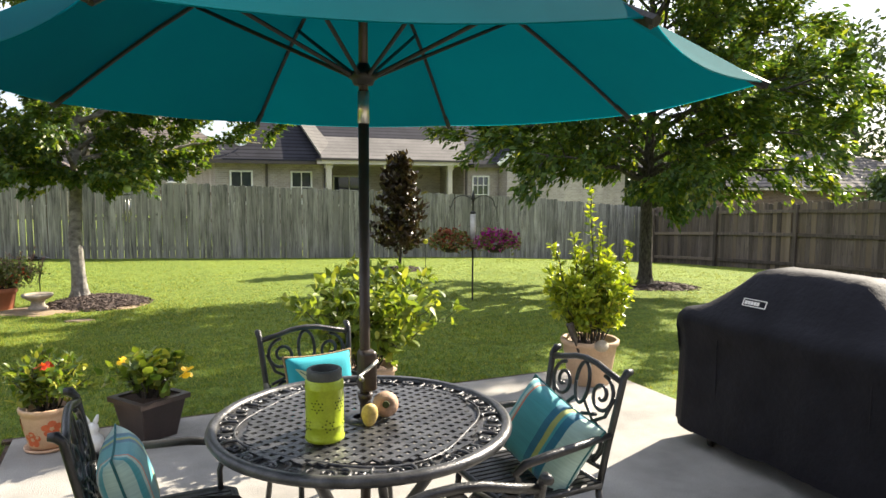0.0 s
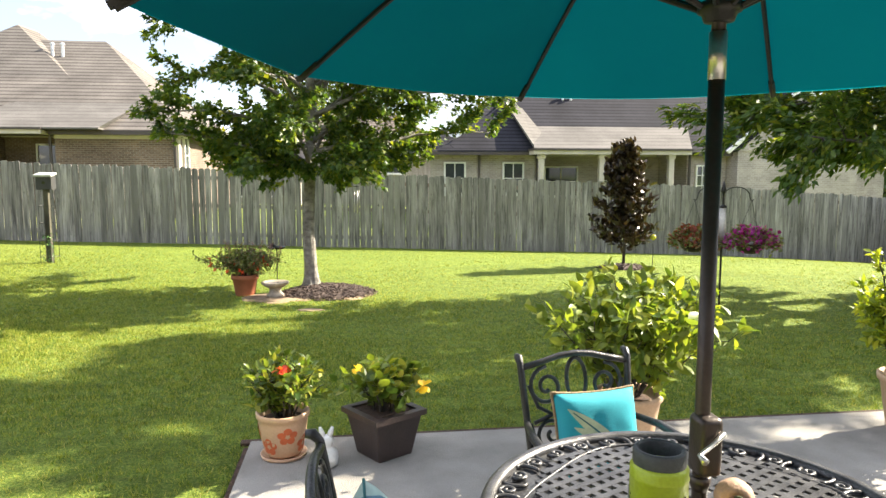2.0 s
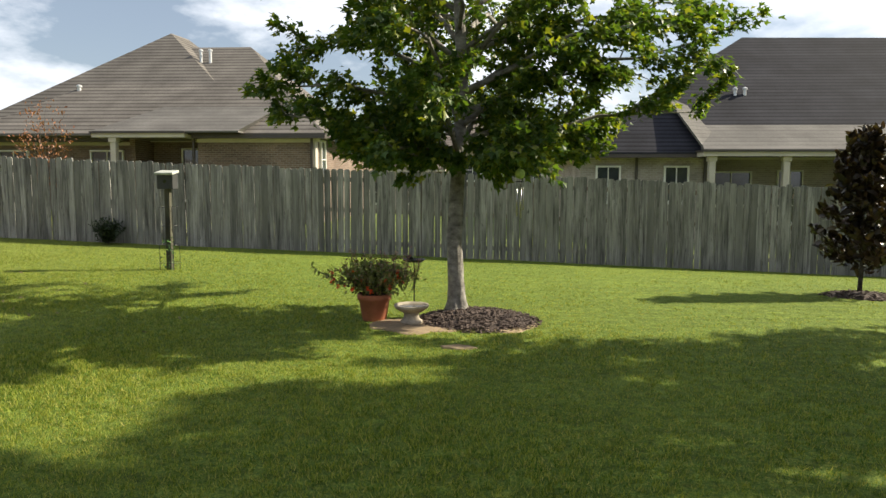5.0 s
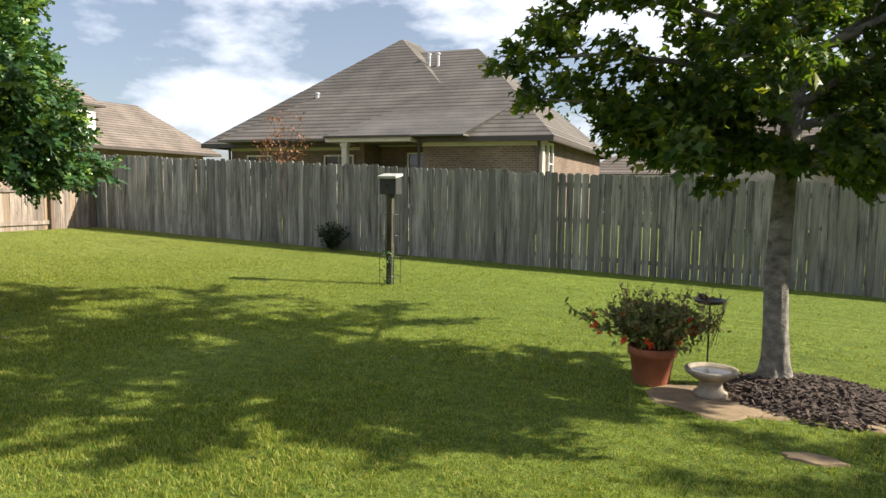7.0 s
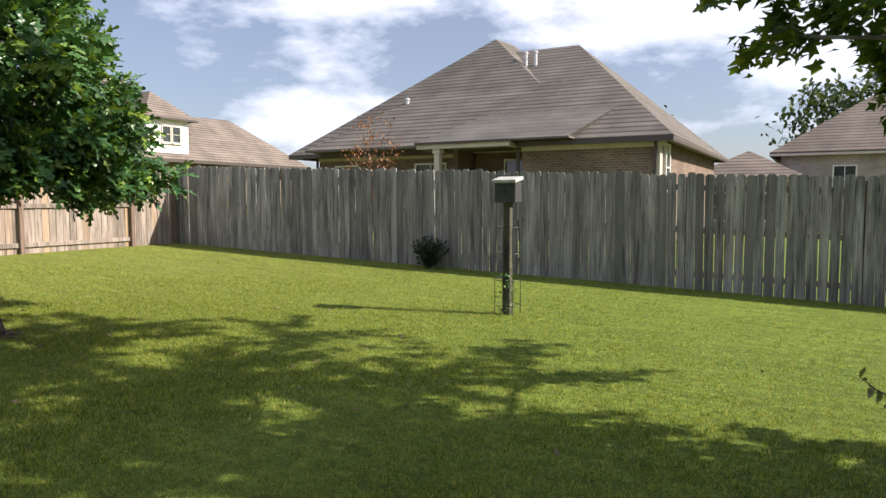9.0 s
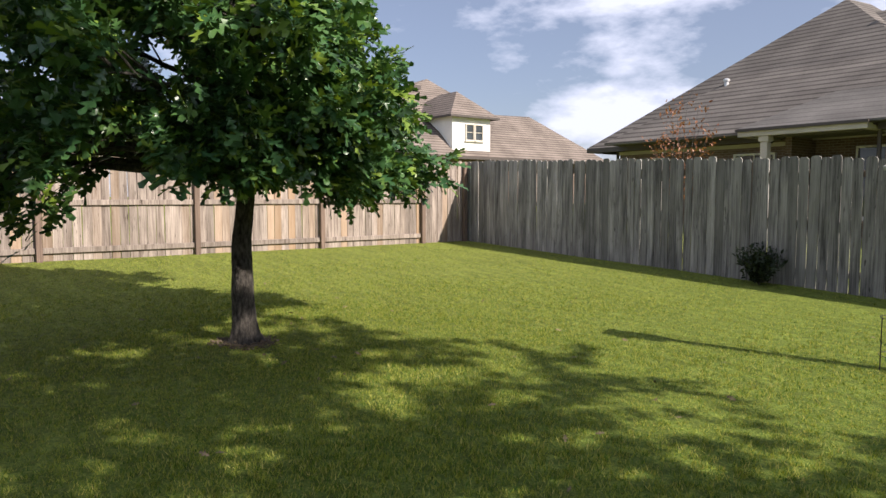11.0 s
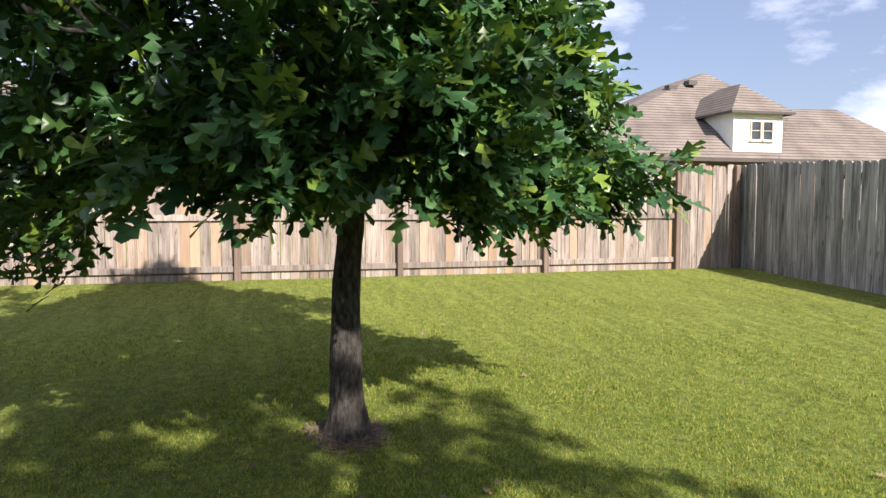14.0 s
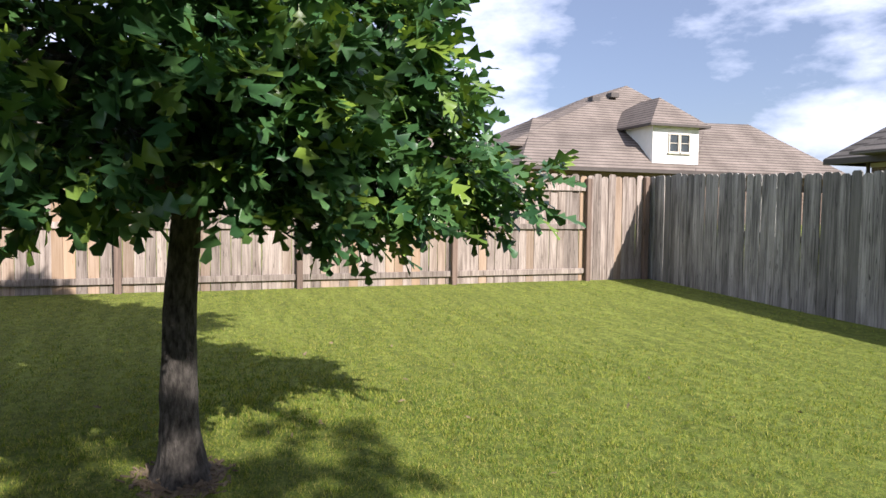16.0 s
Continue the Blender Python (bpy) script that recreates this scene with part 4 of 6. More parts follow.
def house_dormer():
    h = thing("house", (0, 0, 0), "taupe-roofed house with a white dormer above the fence", "house", "neighbouring houses")
    wall(h, -43, -34.3, 25.0, 43.2, 0.2, 3.5, BRICK_TAN)
    part("roof", hip(B(), -44, -33.6, 24.0, 44.2, 3.62, 6.6, ridge=((-37.6, 26.6, 6.35), (-37.1, 40.15, 6.66))), ROOF_TAN, h)
    part("roof", hip(B(), -46.5, -35.4, 24.1, 39.5, 4.7, 9.0, ridge=((-40.2, 31.2, 8.05), (-40.1, 33.9, 8.92))), ROOF_TAN, h)
    part("roof", hip(B(), -56, -45, 18, 30, 3.8, 8.4), ROOF_TAN, h)
    part("roof", hip(B(), -52, -44, 40, 50, 3.4, 6.7), ROOF_TAN, h)
    wall(h, -51, -45, 41, 49, 0.2, 3.4, BRICK_TAN)
    wall(h, -55, -46, 19, 29, 0.2, 3.8, BRICK_TAN)
    part("gutter", eaves(-44, -33.55, 24.0, 44.2, 3.52), TRIM_DARK, h)
    d = part("dormer", box(B(), (-36.4, 32.70, 4.93), (4.8, 2.75, 2.0)), WHITE, h, "white-sided dormer")
    part("dormer_roof", hip(B(), -40.8, -33.65, 30.95, 34.48, 5.88, 7.5, ridge=((-37.0, 32.70, 7.45), (-35.4, 32.70, 7.45))), ROOF_TAN, d)
    part("dormer_eave", eaves(-38.5, -33.62, 30.93, 34.50, 5.82, 0.1, 0.12), TRIM_DARK, d)
    for y in (32.55, 33.21):
        window(h, (-33.98, y, 4.98), 0.62, 0.95, axis="x", cols=1, rows=2, frame_mat=TRIM)
    for y, z in ((31.0, 7.75), (32.2, 8.05)):
        part("skylight", box(B(), (-38.9, y, z), (0.5, 0.5, 0.25)), TRIM_DARK, h)


def house_left():
    h = thing("house", (0, 0, 0), "low house with a taupe roof and a white porch", "house", "neighbouring houses")
    wall(h, -42, -31.5, -12, 8.8, 0.2, 3.0, BRICK_TAN)
    part("roof", hip(B(), -43, -30.3, -13, 9.8, 3.1, 6.4), ROOF_TAN, h)
    part("roof", hip(B(), -34, -26.4, -6.5, 3.9, 3.30, 4.9), ROOF_TAN, h)
    part("fascia", eaves(-34, -26.4, -6.5, 3.9, 3.16, 0.2, 0.22), WHITE, h)
    for y in (3.5, 0.2, -3.0):
        column(h, -26.7, y, 0.2, 3.05, 0.22)


def house_right(x, y, w, d, z, top, roof, wallm, label):
    h = thing("house", (0, 0, 0), label, "house", "neighbouring houses")
    wall(h, x, x + w, y, y + d, -3, z - 0.1, wallm)
    part("roof", hip(B(), x - 0.5, x + w + 0.5, y - 0.5, y + d + 0.5, z, top), roof, h)
    part("gutter", eaves(x - 0.5, x + w + 0.5, y - 0.5, y + d + 0.5, z - 0.1), TRIM, h)
    window(h, (x + w * 0.3, y - 0.05, z - 1.3), 1.0, 1.3)
    window(h, (x + w * 0.7, y - 0.05, z - 1.3), 1.0, 1.3)


house_brown()
house_grey()
house_dormer()
house_left()
ROOF_RED = coursed("brown_red_shingles", (0.13, 0.075, 0.07), (0.10, 0.06, 0.055), (0.07, 0.045, 0.04), 0.5, 0.14, 0.012, 0.95, 0.4, 1.4)
house_right(30, 22, 11, 9, 1.55, 3.6, ROOF_GREY, BRICK_TAN, "low brown brick house behind the dark side fence")
house_right(40, 15, 12, 12, 1.5, 5.2, ROOF_RED, BRICK_TAN, "house with a brown-red roof behind the dark side fence")
house_right(-4, 44, 9, 9, 3.6, 7.0, ROOF_TAN, BRICK_PALE, "far house with a taupe roof between its neighbours")
house_right(-7.6, 41, 4.4, 8, 2.3, 3.7, ROOF_TAN, BRICK_PALE, "pale-walled low house end behind the fence")


def own_house():
    """The house whose patio this is, behind the walker."""
    h = thing("house", (0, 0, 0), "tan brick house wall behind the patio", "house")
    wall(h, -6, 16, -9, -3.05, -0.2, 2.8, BRICK_TAN)
    part("roof", hip(B(), -6.6, 16.6, -10, -2.5, 2.85, 5.5), ROOF_GREY, h)


own_house()


# ---- far trees and shrubs ----
def far_tree(at, height, radius, seed, label, pine=False, count=2600, leaf=0.42):
    rng = np.random.default_rng(seed)
    ob = thing("tree", at, label, "tree", "far trees")
    bm = B()
    tube(bm, [(0, 0, -0.5), (0.1, 0, height * 0.5), (0, 0.1, height * 0.95)], [height * 0.022, height * 0.014, 0.03], 7)
    clumps = []
    for i in range(26):
        u = (i + 0.5) / 26
        z = height * (0.28 + 0.72 * u)
        r = radius * ((1 - u) * 0.9 + 0.12 if pine else math.sin(math.pi * (0.12 + 0.86 * u)) ** 0.7) * rng.uniform(0.45, 1.05)
        az = i * 2.4 + rng.uniform(-0.4, 0.4)
        c = Vector((math.cos(az) * r, math.sin(az) * r, z))
        clumps.append(c)
        tube(bm, bough(Vector((0, 0, z - r * 0.3)), c, 0.1, rng, 3), [0.08, 0.06, 0.04, 0.02], 4)
    part("trunk", bm, BARK_OAK, ob)
    c = np.array(clumps)[rng.integers(0, 26, count)]
    p = c + rng.normal(0, radius * 0.20, (count, 3)) * np.array([1, 1, 0.75])
    v, t = leaves(OVAL, p, rng.normal(0, 1, (count, 3)), leaf, rng, 1.0)
    mesh_from("crown", v, t, LEAF_FAR, ob)


rr = random.Random(7)
for i in range(11):
    a = radians(40 - 4.6 * i + rr.uniform(-1.5, 1.5))
    d = rr.uniform(50, 72)
    far_tree((d * math.cos(a), d * math.sin(a), -2.5), rr.uniform(11, 17), rr.uniform(3.6, 5.0), 40 + i, "tall dark green tree on the skyline beyond the side fence", rr.random() < 0.3)
for x, y, hh in ((-2.0, 60, 9), (1.5, 62, 10), (-16, 66, 9), (-60, 15, 9), (-58, 5, 10), (20, 66, 10)):
    far_tree((x, y, -0.3), hh, 3.4, int(abs(x) * 7 + y), "distant green tree showing above the roofs", False, 1500, 0.5)
for x, y, hh, k in ((33.0, 43.0, 6.5, 1), (36.5, 42.0, 7.5, 2), (39.5, 44.0, 7.0, 3)):
    far_tree((x, y, gz(x, y)), hh, 3.2, 500 + k, "distant green tree showing above the roofs", False, 2200, 0.45)
far_tree((26.5, 17.2, -1.6), 3.6, 1.1, 77, "pale green conical evergreen behind the side fence", True, 1800, 0.22)


def shrub(name, at, h, r, seed, green, label, count=900, leaf=0.06, low=0.05):
    rng = np.random.default_rng(seed)
    ob = thing(name, at, label, "shrub")
    bm = B()
    ends, ways = [], []
    for i in range(16):
        az = i * 2.4
        k = rng.uniform(0.35, 1.0)
        e = Vector((math.cos(az) * r * k, math.sin(az) * r * k, h * rng.uniform(0.55, 1.0)))
        pts = bough(Vector((0, 0, 0)), e, 0.02, rng, 5)
        tube(bm, pts, [0.008, 0.007, 0.006, 0.005, 0.004, 0.002], 4)
        for q in pts[1:]:
            ends.append(q)
            ways.append(e.normalized())
    tagged(part("twig_frame", bm, BARK_OAK, ob), kind="stuff")
    ends, ways = np.array(ends), np.array(ways)
    pk = rng.integers(0, len(ends), count)
    p = ends[pk] + rng.normal(0, r * 0.13, (count, 3))
    p[:, 2] = np.maximum(p[:, 2], low)
    v, t = leaves(OVAL, p, ways[pk] + rng.normal(0, 0.7, (count, 3)), leaf, rng, 0.8)
    mesh_from("leaves", v, t, green, ob)
    return ob


LEAF_SHRUB = foliage("dark_shrub_leaves", (0.012, 0.022, 0.010), (0.030, 0.046, 0.020), 0.15, 0.6)
shrub("shrub", (-8.75, 17.62, gz(-8.75, 17.6)), 0.50, 0.38, 3, LEAF_SHRUB, "dark green self-sown shrub at the foot of the fence", 1100, 0.07)
LEAF_RUST = foliage("rusty_twig_leaves", (0.16, 0.06, 0.035), (0.28, 0.13, 0.07), 0.3)
shrub("shrub", (-14.9, 24.6, 1.0), 3.0, 1.0, 9, LEAF_RUST, "rust-coloured crape myrtle behind the fence", 700, 0.10, 0.3)

# ---- patio: table, chairs, cushions, umbrella, grill ----
TX, TY, TZ = 0.765, 2.30, 0.74
# black cast metal, its greys raised to paint in the sky's sheen
TABLE = mat("black_metal_with_sky_sheen", (0.040, 0.040, 0.044), 0.33, 0.35, 0.3, 14, 160, 0.25, second=(0.10, 0.10, 0.104))


def spiral(c, r, turns, start, sign=1, n=22, u=(1, 0, 0), v=(0, 0, 1), inner=0.18):
    c, u, v = Vector(c), Vector(u), Vector(v)
    pts = []
    for i in range(n + 1):
        k = i / n
        a = radians(start) + sign * turns * 2 * math.pi * k
        rr_ = r * (1 - (1 - inner) * k)
        pts.append(c + rr_ * (math.cos(a) * u + math.sin(a) * v))
    return pts


def round_table():
    t = thing("round_table", (TX, TY, 0), "round black cast-metal patio table with a woven lattice top", "table")
    R = 0.535
    bm = lathe(B(), [(R - 0.03, -0.030), (R - 0.004, -0.026), (R + 0.004, -0.012), (R, 0.0), (R - 0.012, 0.007), (R - 0.03, 0.004), (R - 0.036, -0.008), (R - 0.036, -0.028)], 72, cap=False)
    bm.faces.ensure_lookup_table()
    n = 72
    bm.verts.ensure_lookup_table()
    for i in range(n):
        bm.faces.new((bm.verts[i], bm.verts[7 * n + i], bm.verts[7 * n + (i + 1) % n], bm.verts[(i + 1) % n]))
    top = part("tabletop_rim", bm, TABLE, t, smooth=True)
    top.matrix_local = pose(0, 0, TZ)
    # the inner ring waves in and out like four petals
    inner = []
    for i in range(97):
        a = 2 * math.pi * i / 96
        r = 0.418 + 0.026 * math.cos(4 * a)
        inner.append((r * math.cos(a), r * math.sin(a), TZ - 0.006))
    part("inner_ring", tube(B(), inner, 0.0042, 6, False), TABLE, t, smooth=True)
    part("centre_ring", lathe(B(), [(0.034, -0.012), (0.070, -0.012), (0.076, -0.004), (0.072, 0.004), (0.034, 0.004)], 32, (0, 0, TZ - 0.002), cap=False), TABLE, t, smooth=True)
    part("scroll_bed", lathe(B(), [(0.378, -0.016), (0.504, -0.016), (0.504, -0.022), (0.378, -0.022)], 72, (0, 0, TZ), cap=False), TABLE, t)
    # scrolls between the rings
    for i in range(30):
        sc = B()
        a = 360 * i / 30
        ar = radians(a)
        d, e = Vector((math.cos(ar), math.sin(ar), 0)), Vector((-math.sin(ar), math.cos(ar), 0))
        tube(sc, spiral(d * 0.473 + Vector((0, 0, TZ - 0.008)), 0.026, 1.35, 20, 1 if i % 2 else -1, 16, e, d), 0.0062, 5)
        ar2 = radians(a + 6.0)
        d2, e2 = Vector((math.cos(ar2), math.sin(ar2), 0)), Vector((-math.sin(ar2), math.cos(ar2), 0))
        tube(sc, arc(d2 * 0.468 + Vector((0, 0, TZ - 0.008)), 0.034, 60 if i % 2 else -120, 240 if i % 2 else 60, 8, e2 * 0.55, d2), 0.0062, 5)
        part("scroll", sc, TABLE, t, smooth=True)
    # woven strips clipped to the petals
    step, w = 0.0395, 0.0098
    la = B()
    for axis in (0, 1):
        for i in range(-12, 13):
            off = i * step
            m = 80
            run = [(-0.46 + 0.92 * k / m) for k in range(m + 1)]
            inside = []
            for s in run:
                x, y = (s, off) if axis == 0 else (off, s)
                a = math.atan2(y, x)
                inside.append(math.hypot(x, y) < 0.418 + 0.026 * math.cos(4 * a) and math.hypot(x, y) > 0.05)
            k = 0
            while k <= m:
                if inside[k]:
                    j = k
                    while j < m and inside[j + 1]:
                        j += 1
                    if j > k:
                        mid, ln = (run[k] + run[j]) / 2, run[j] - run[k] + 0.012
                        if axis == 0:
                            box(la, (mid, off, TZ - 0.007), (ln, w * 2, 0.007))
                        else:
                            box(la, (off, mid, TZ - 0.0076), (w * 2, ln, 0.007))
                    k = j + 1
                else:
                    k += 1
    o = part("woven_lattice", la, TABLE, t)
    o.matrix_local = pose(0, 0, 0, 0, 0, 28)
    for i in range(4):
        a = radians(45 + 90 * i)
        d = Vector((math.cos(a), math.sin(a), 0))
        pts = [d * 0.40 + Vector((0, 0, TZ - 0.03)), d * 0.30 + Vector((0, 0, 0.62)), d * 0.16 + Vector((0, 0, 0.42)), d * 0.22 + Vector((0, 0, 0.2)), d * 0.40 + Vector((0, 0, 0.016))]
        part("leg", tube(B(), pts, [0.016, 0.018, 0.02, 0.018, 0.016], 8), TABLE, t, smooth=True)


def dining_chair():
    """The sitter faces +y; the back leans a little."""
    c = thing("patio_chair", (0, 0, 0), "black cast-metal patio armchair with a scrolled open back", "chair", "chairs round the table")
    W, SZ = 0.235, 0.41

    def back(x, z):
        return Vector((x, -0.20 - 0.09 * max(0, z - SZ) / 0.45, z))
    for s in (-1, 1):
        pts = [back(s * 0.205, SZ - 0.02), back(s * 0.215, 0.55), back(s * 0.228, 0.72), back(s * W, 0.83), back(s * W, 0.850) + Vector((0, -0.014, 0)), back(s * W, 0.856) + Vector((0, -0.034, -0.004))]
        part("back_post", tube(B(), pts, [0.014, 0.014, 0.014, 0.014, 0.017, 0.012], 10), IRON, c, smooth=True)
        part("leg", tube(B(), [(s * 0.20, -0.20, SZ), (s * 0.205, -0.22, 0.2), (s * 0.215, -0.26, 0.012)], [0.014, 0.013, 0.015], 8), IRON, c, smooth=True)
        part("leg", tube(B(), [(s * 0.21, 0.20, SZ), (s * 0.215, 0.215, 0.2), (s * 0.22, 0.225, 0.012)], [0.014, 0.013, 0.015], 8), IRON, c, smooth=True)
        arm = [back(s * 0.222, 0.605), Vector((s * 0.262, -0.08, 0.610)), Vector((s * 0.275, 0.08, 0.600)), Vector((s * 0.270, 0.19, 0.582)), Vector((s * 0.262, 0.225, 0.550)), Vector((s * 0.25, 0.205, 0.522)), Vector((s * 0.235, 0.19, 0.48)), Vector((s * 0.215, 0.19, SZ))]
        part("armrest", tube(B(), arm, [0.012, 0.016, 0.018, 0.017, 0.013, 0.011, 0.011, 0.011], 8), IRON, c, smooth=True)
    rail = [back(-W + 0.01, 0.815), back(-0.15, 0.83), back(-0.07, 0.850), back(0, 0.856), back(0.07, 0.850), back(0.15, 0.83), back(W - 0.01, 0.815)]
    part("top_rail", tube(B(), rail, 0.0135, 8), IRON, c, smooth=True)
    part("lower_rail", tube(B(), [back(-0.205, 0.47), back(0.205, 0.47)], 0.010, 8), IRON, c, smooth=True)
    sc = B()

    def flat(pts):
        return [back(p.x, p.z) for p in pts]
    for s in (-1, 1):
        tube(sc, flat(spiral((s * 0.128, 0, 0.735), 0.078, 1.6, 90 if s > 0 else 90, -s, 26)), 0.0085, 6)
        tube(sc, flat(spiral((s * 0.115, 0, 0.555), 0.070, 1.4, 270, s, 22)), 0.008, 6)
        tube(sc, flat([Vector((s * 0.205, 0, 0.745)), Vector((s * 0.17, 0, 0.66)), Vector((s * 0.06, 0, 0.60)), Vector((-s * 0.05, 0, 0.52)), Vector((-s * 0.09, 0, 0.475))]), 0.008, 6)
        tube(sc, flat([Vector((s * 0.03, 0, 0.69)), Vector((s * 0.10, 0, 0.63)), Vector((s * 0.19, 0, 0.60))]), 0.008, 6)
        tube(sc, flat([Vector((s * 0.115, 0, 0.655)), Vector((s * 0.03, 0, 0.635)), Vector((-s * 0.06, 0, 0.565)), Vector((-s * 0.15, 0, 0.475))]), 0.008, 6)
        tube(sc, flat([Vector((s * 0.205, 0, 0.60)), Vector((s * 0.19, 0, 0.53)), Vector((s * 0.15, 0, 0.475))]), 0.008, 6)
    tube(sc, flat(arc((0, 0, 0.755), 0.042, 0, 360, 22, squash=2.0)), 0.0085, 6)
    part("scrollwork", sc, IRON, c, smooth=True)
    fr = [(-0.215, -0.20, SZ), (-0.225, 0.20, SZ), (-0.19, 0.235, SZ), (0.19, 0.235, SZ), (0.225, 0.20, SZ), (0.215, -0.20, SZ), (-0.215, -0.20, SZ)]
    part("seat_frame", tube(B(), fr, 0.014, 8), IRON, c, smooth=True)
    for i in range(13):
        part("seat_strip", box(B(), (-0.198 + 0.033 * i, 0.015, SZ + 0.002), (0.022, 0.42, 0.006)), IRON, c)
        part("seat_strip", box(B(), (0, -0.183 + 0.033 * i, SZ - 0.002), (0.42, 0.022, 0.006)), IRON, c)
    return c


def cushion_mesh(bm, w, h, t, n=18):
    """A stuffed square cushion standing upright in xz, thick along y, its corners drawn out."""
    top, bot = [], []
    for i in range(n + 1):
        ra, rb = [], []
        for j in range(n + 1):
            u, v = 2 * i / n - 1, 2 * j / n - 1
            pin = 1 - 0.07 * (1 - abs(v) ** 2.2) * abs(u) ** 6
            pin2 = 1 - 0.07 * (1 - abs(u) ** 2.2) * abs(v) ** 6
            d = t / 2 * max(0.0, (1 - u ** 4) * (1 - v ** 4)) ** 0.55 + 0.004 * noise.noise((u * 3, v * 3, w * 9))
            x, z = u * w / 2 * pin, v * h / 2 * pin2
            edge = i in (0, n) or j in (0, n)
            a = bm.verts.new((x, -d if not edge else 0, z))
            ra.append(a)
            rb.append(a if edge else bm.verts.new((x, d, z)))
        top.append(ra)
        bot.append(rb)
    for i in range(n):
        for j in range(n):
            bm.faces.new((top[i][j], top[i + 1][j], top[i + 1][j + 1], top[i][j + 1]))
            q = (bot[i][j], bot[i][j + 1], bot[i + 1][j + 1], bot[i + 1][j])
            bm.faces.new(q)
    return bm


def striped_cloth():
    m, t, p = nodes_of("striped_teal_cloth")
    c = t.nodes.new("ShaderNodeTexCoord")
    s = t.nodes.new("ShaderNodeSeparateXYZ")
    t.links.new(c.outputs["Generated"], s.inputs[0])
    r = t.nodes.new("ShaderNodeValToRGB")
    r.color_ramp.interpolation = "CONSTANT"
    teal, pale, blue, olive, coral = (0.045, 0.27, 0.30), (0.33, 0.47, 0.42), (0.012, 0.13, 0.21), (0.30, 0.34, 0.10), (0.50, 0.16, 0.09)
    stops = [(0.0, pale), (0.07, teal), (0.13, pale), (0.17, coral), (0.195, teal), (0.52, blue), (0.60, olive), (0.66, teal), (0.69, blue), (0.77, pale)]
    while len(r.color_ramp.elements) < len(stops):
        r.color_ramp.elements.new(0.5)
    for e, (q, col) in zip(r.color_ramp.elements, stops):
        e.position, e.color = q, (*col, 1)
    t.links.new(s.outputs[0], r.inputs[0])
    weave = noise_at(t, coords(t, (1, 1, 1)), 220, 2)
    slub = noise_at(t, coords(t, (4, 4, 90)), 2.0, 3)
    col = blend(t, 0.35, r.outputs[0], ramp(t, slub, [(0.3, (0.35,) * 3), (0.7, (0.65,) * 3)]), "OVERLAY")
    t.links.new(col, p.inputs["Base Color"])
    p.inputs["Roughness"].default_value = 0.9
    p.inputs["Sheen Weight"].default_value = 0.3
    bumped(t, p, weave, 0.3, 0.002)
    return m


STRIPES = striped_cloth()
TURQ = mat("turquoise_cotton", (0.02, 0.34, 0.42), 0.85, 0, 0.10, 5, 260, 0.2)
CORD = mat("tan_twisted_cord", (0.32, 0.22, 0.12), 0.85, 0, 0.4, 60, 200, 0.5)
WING = mat("pale_green_print", (0.50, 0.60, 0.42), 0.85, 0, 0.25, 18, 200, 0.1, second=(0.62, 0.66, 0.40))
WING_LINE = mat("dark_teal_print", (0.02, 0.12, 0.13), 0.85)


def cushion(at, turn, tip, w, h, label, cloth, piping, roll=0.0):
    c = thing("throw_pillow", at, label, "pillow", "patio pillows")
    c.matrix_world = pose(*at, 0, 0, turn) @ pose(0, 0, 0, tip, roll, 0)
    part("cover", cushion_mesh(B(), w, h, 0.15), cloth, c, smooth=True)
    rim = []
    n = 40
    for k in range(n * 4):
        s, u = divmod(k, n)
        q = 2 * u / n - 1
        pin = 1 - 0.07 * (1 - abs(q) ** 2.2)
        x, z = ((q, -pin), (pin, q), (-q, pin), (-pin, -q))[s]
        rim.append((x * w / 2, 0, z * h / 2))
    part("piping", tube(B(), rim + rim[:1], 0.0065 if piping is CORD else 0.004, 6, False), piping, c, smooth=True)
    return c


def dragonfly(pillow, w, h):
    """A printed dragonfly that lies on the cushion's swelling face."""
    def on(x, z):
        u, v = 2 * x / w, 2 * z / h
        return Vector((x, -(0.075 * max(0.0, (1 - u ** 4) * (1 - v ** 4)) ** 0.55 + 0.005), z))
    centre = (0.055, -0.055)

    def blade(name, ang, length, width, material, lift=0.0):
        bm = B()
        a = radians(ang)
        rows = []
        for i in range(13):
            k = i / 12
            hw = width * (math.sin(math.pi * k ** 0.75)) ** 0.8 + 0.0015
            x, z = centre[0] + math.cos(a) * length * k, centre[1] + math.sin(a) * length * k
            nx, nz = -math.sin(a) * hw, math.cos(a) * hw
            rows.append([bm.verts.new(on(x + nx * q, z + nz * q) - Vector((0, lift, 0))) for q in (-1, -0.4, 0.4, 1)])
        for r0, r1 in zip(rows, rows[1:]):
            for i in range(3):
                bm.faces.new((r0[i], r0[i + 1], r1[i + 1], r1[i]))
        part(name, bm, material, pillow)
    blade("wing", 140, 0.25, 0.026, WING)
    blade("wing", 152, 0.20, 0.020, WING, 0.001)
    blade("wing", -22, 0.15, 0.024, WING)
    blade("wing", -48, 0.12, 0.030, WING, 0.001)
    blade("wing_vein", 140, 0.23, 0.0018, WING_LINE, 0.0025)
    blade("wing_vein", -22, 0.14, 0.0018, WING_LINE, 0.0025)
    blade("body", 235, 0.12, 0.007, WING_LINE, 0.003)
    blade("body", 60, 0.04, 0.016, WING, 0.003)


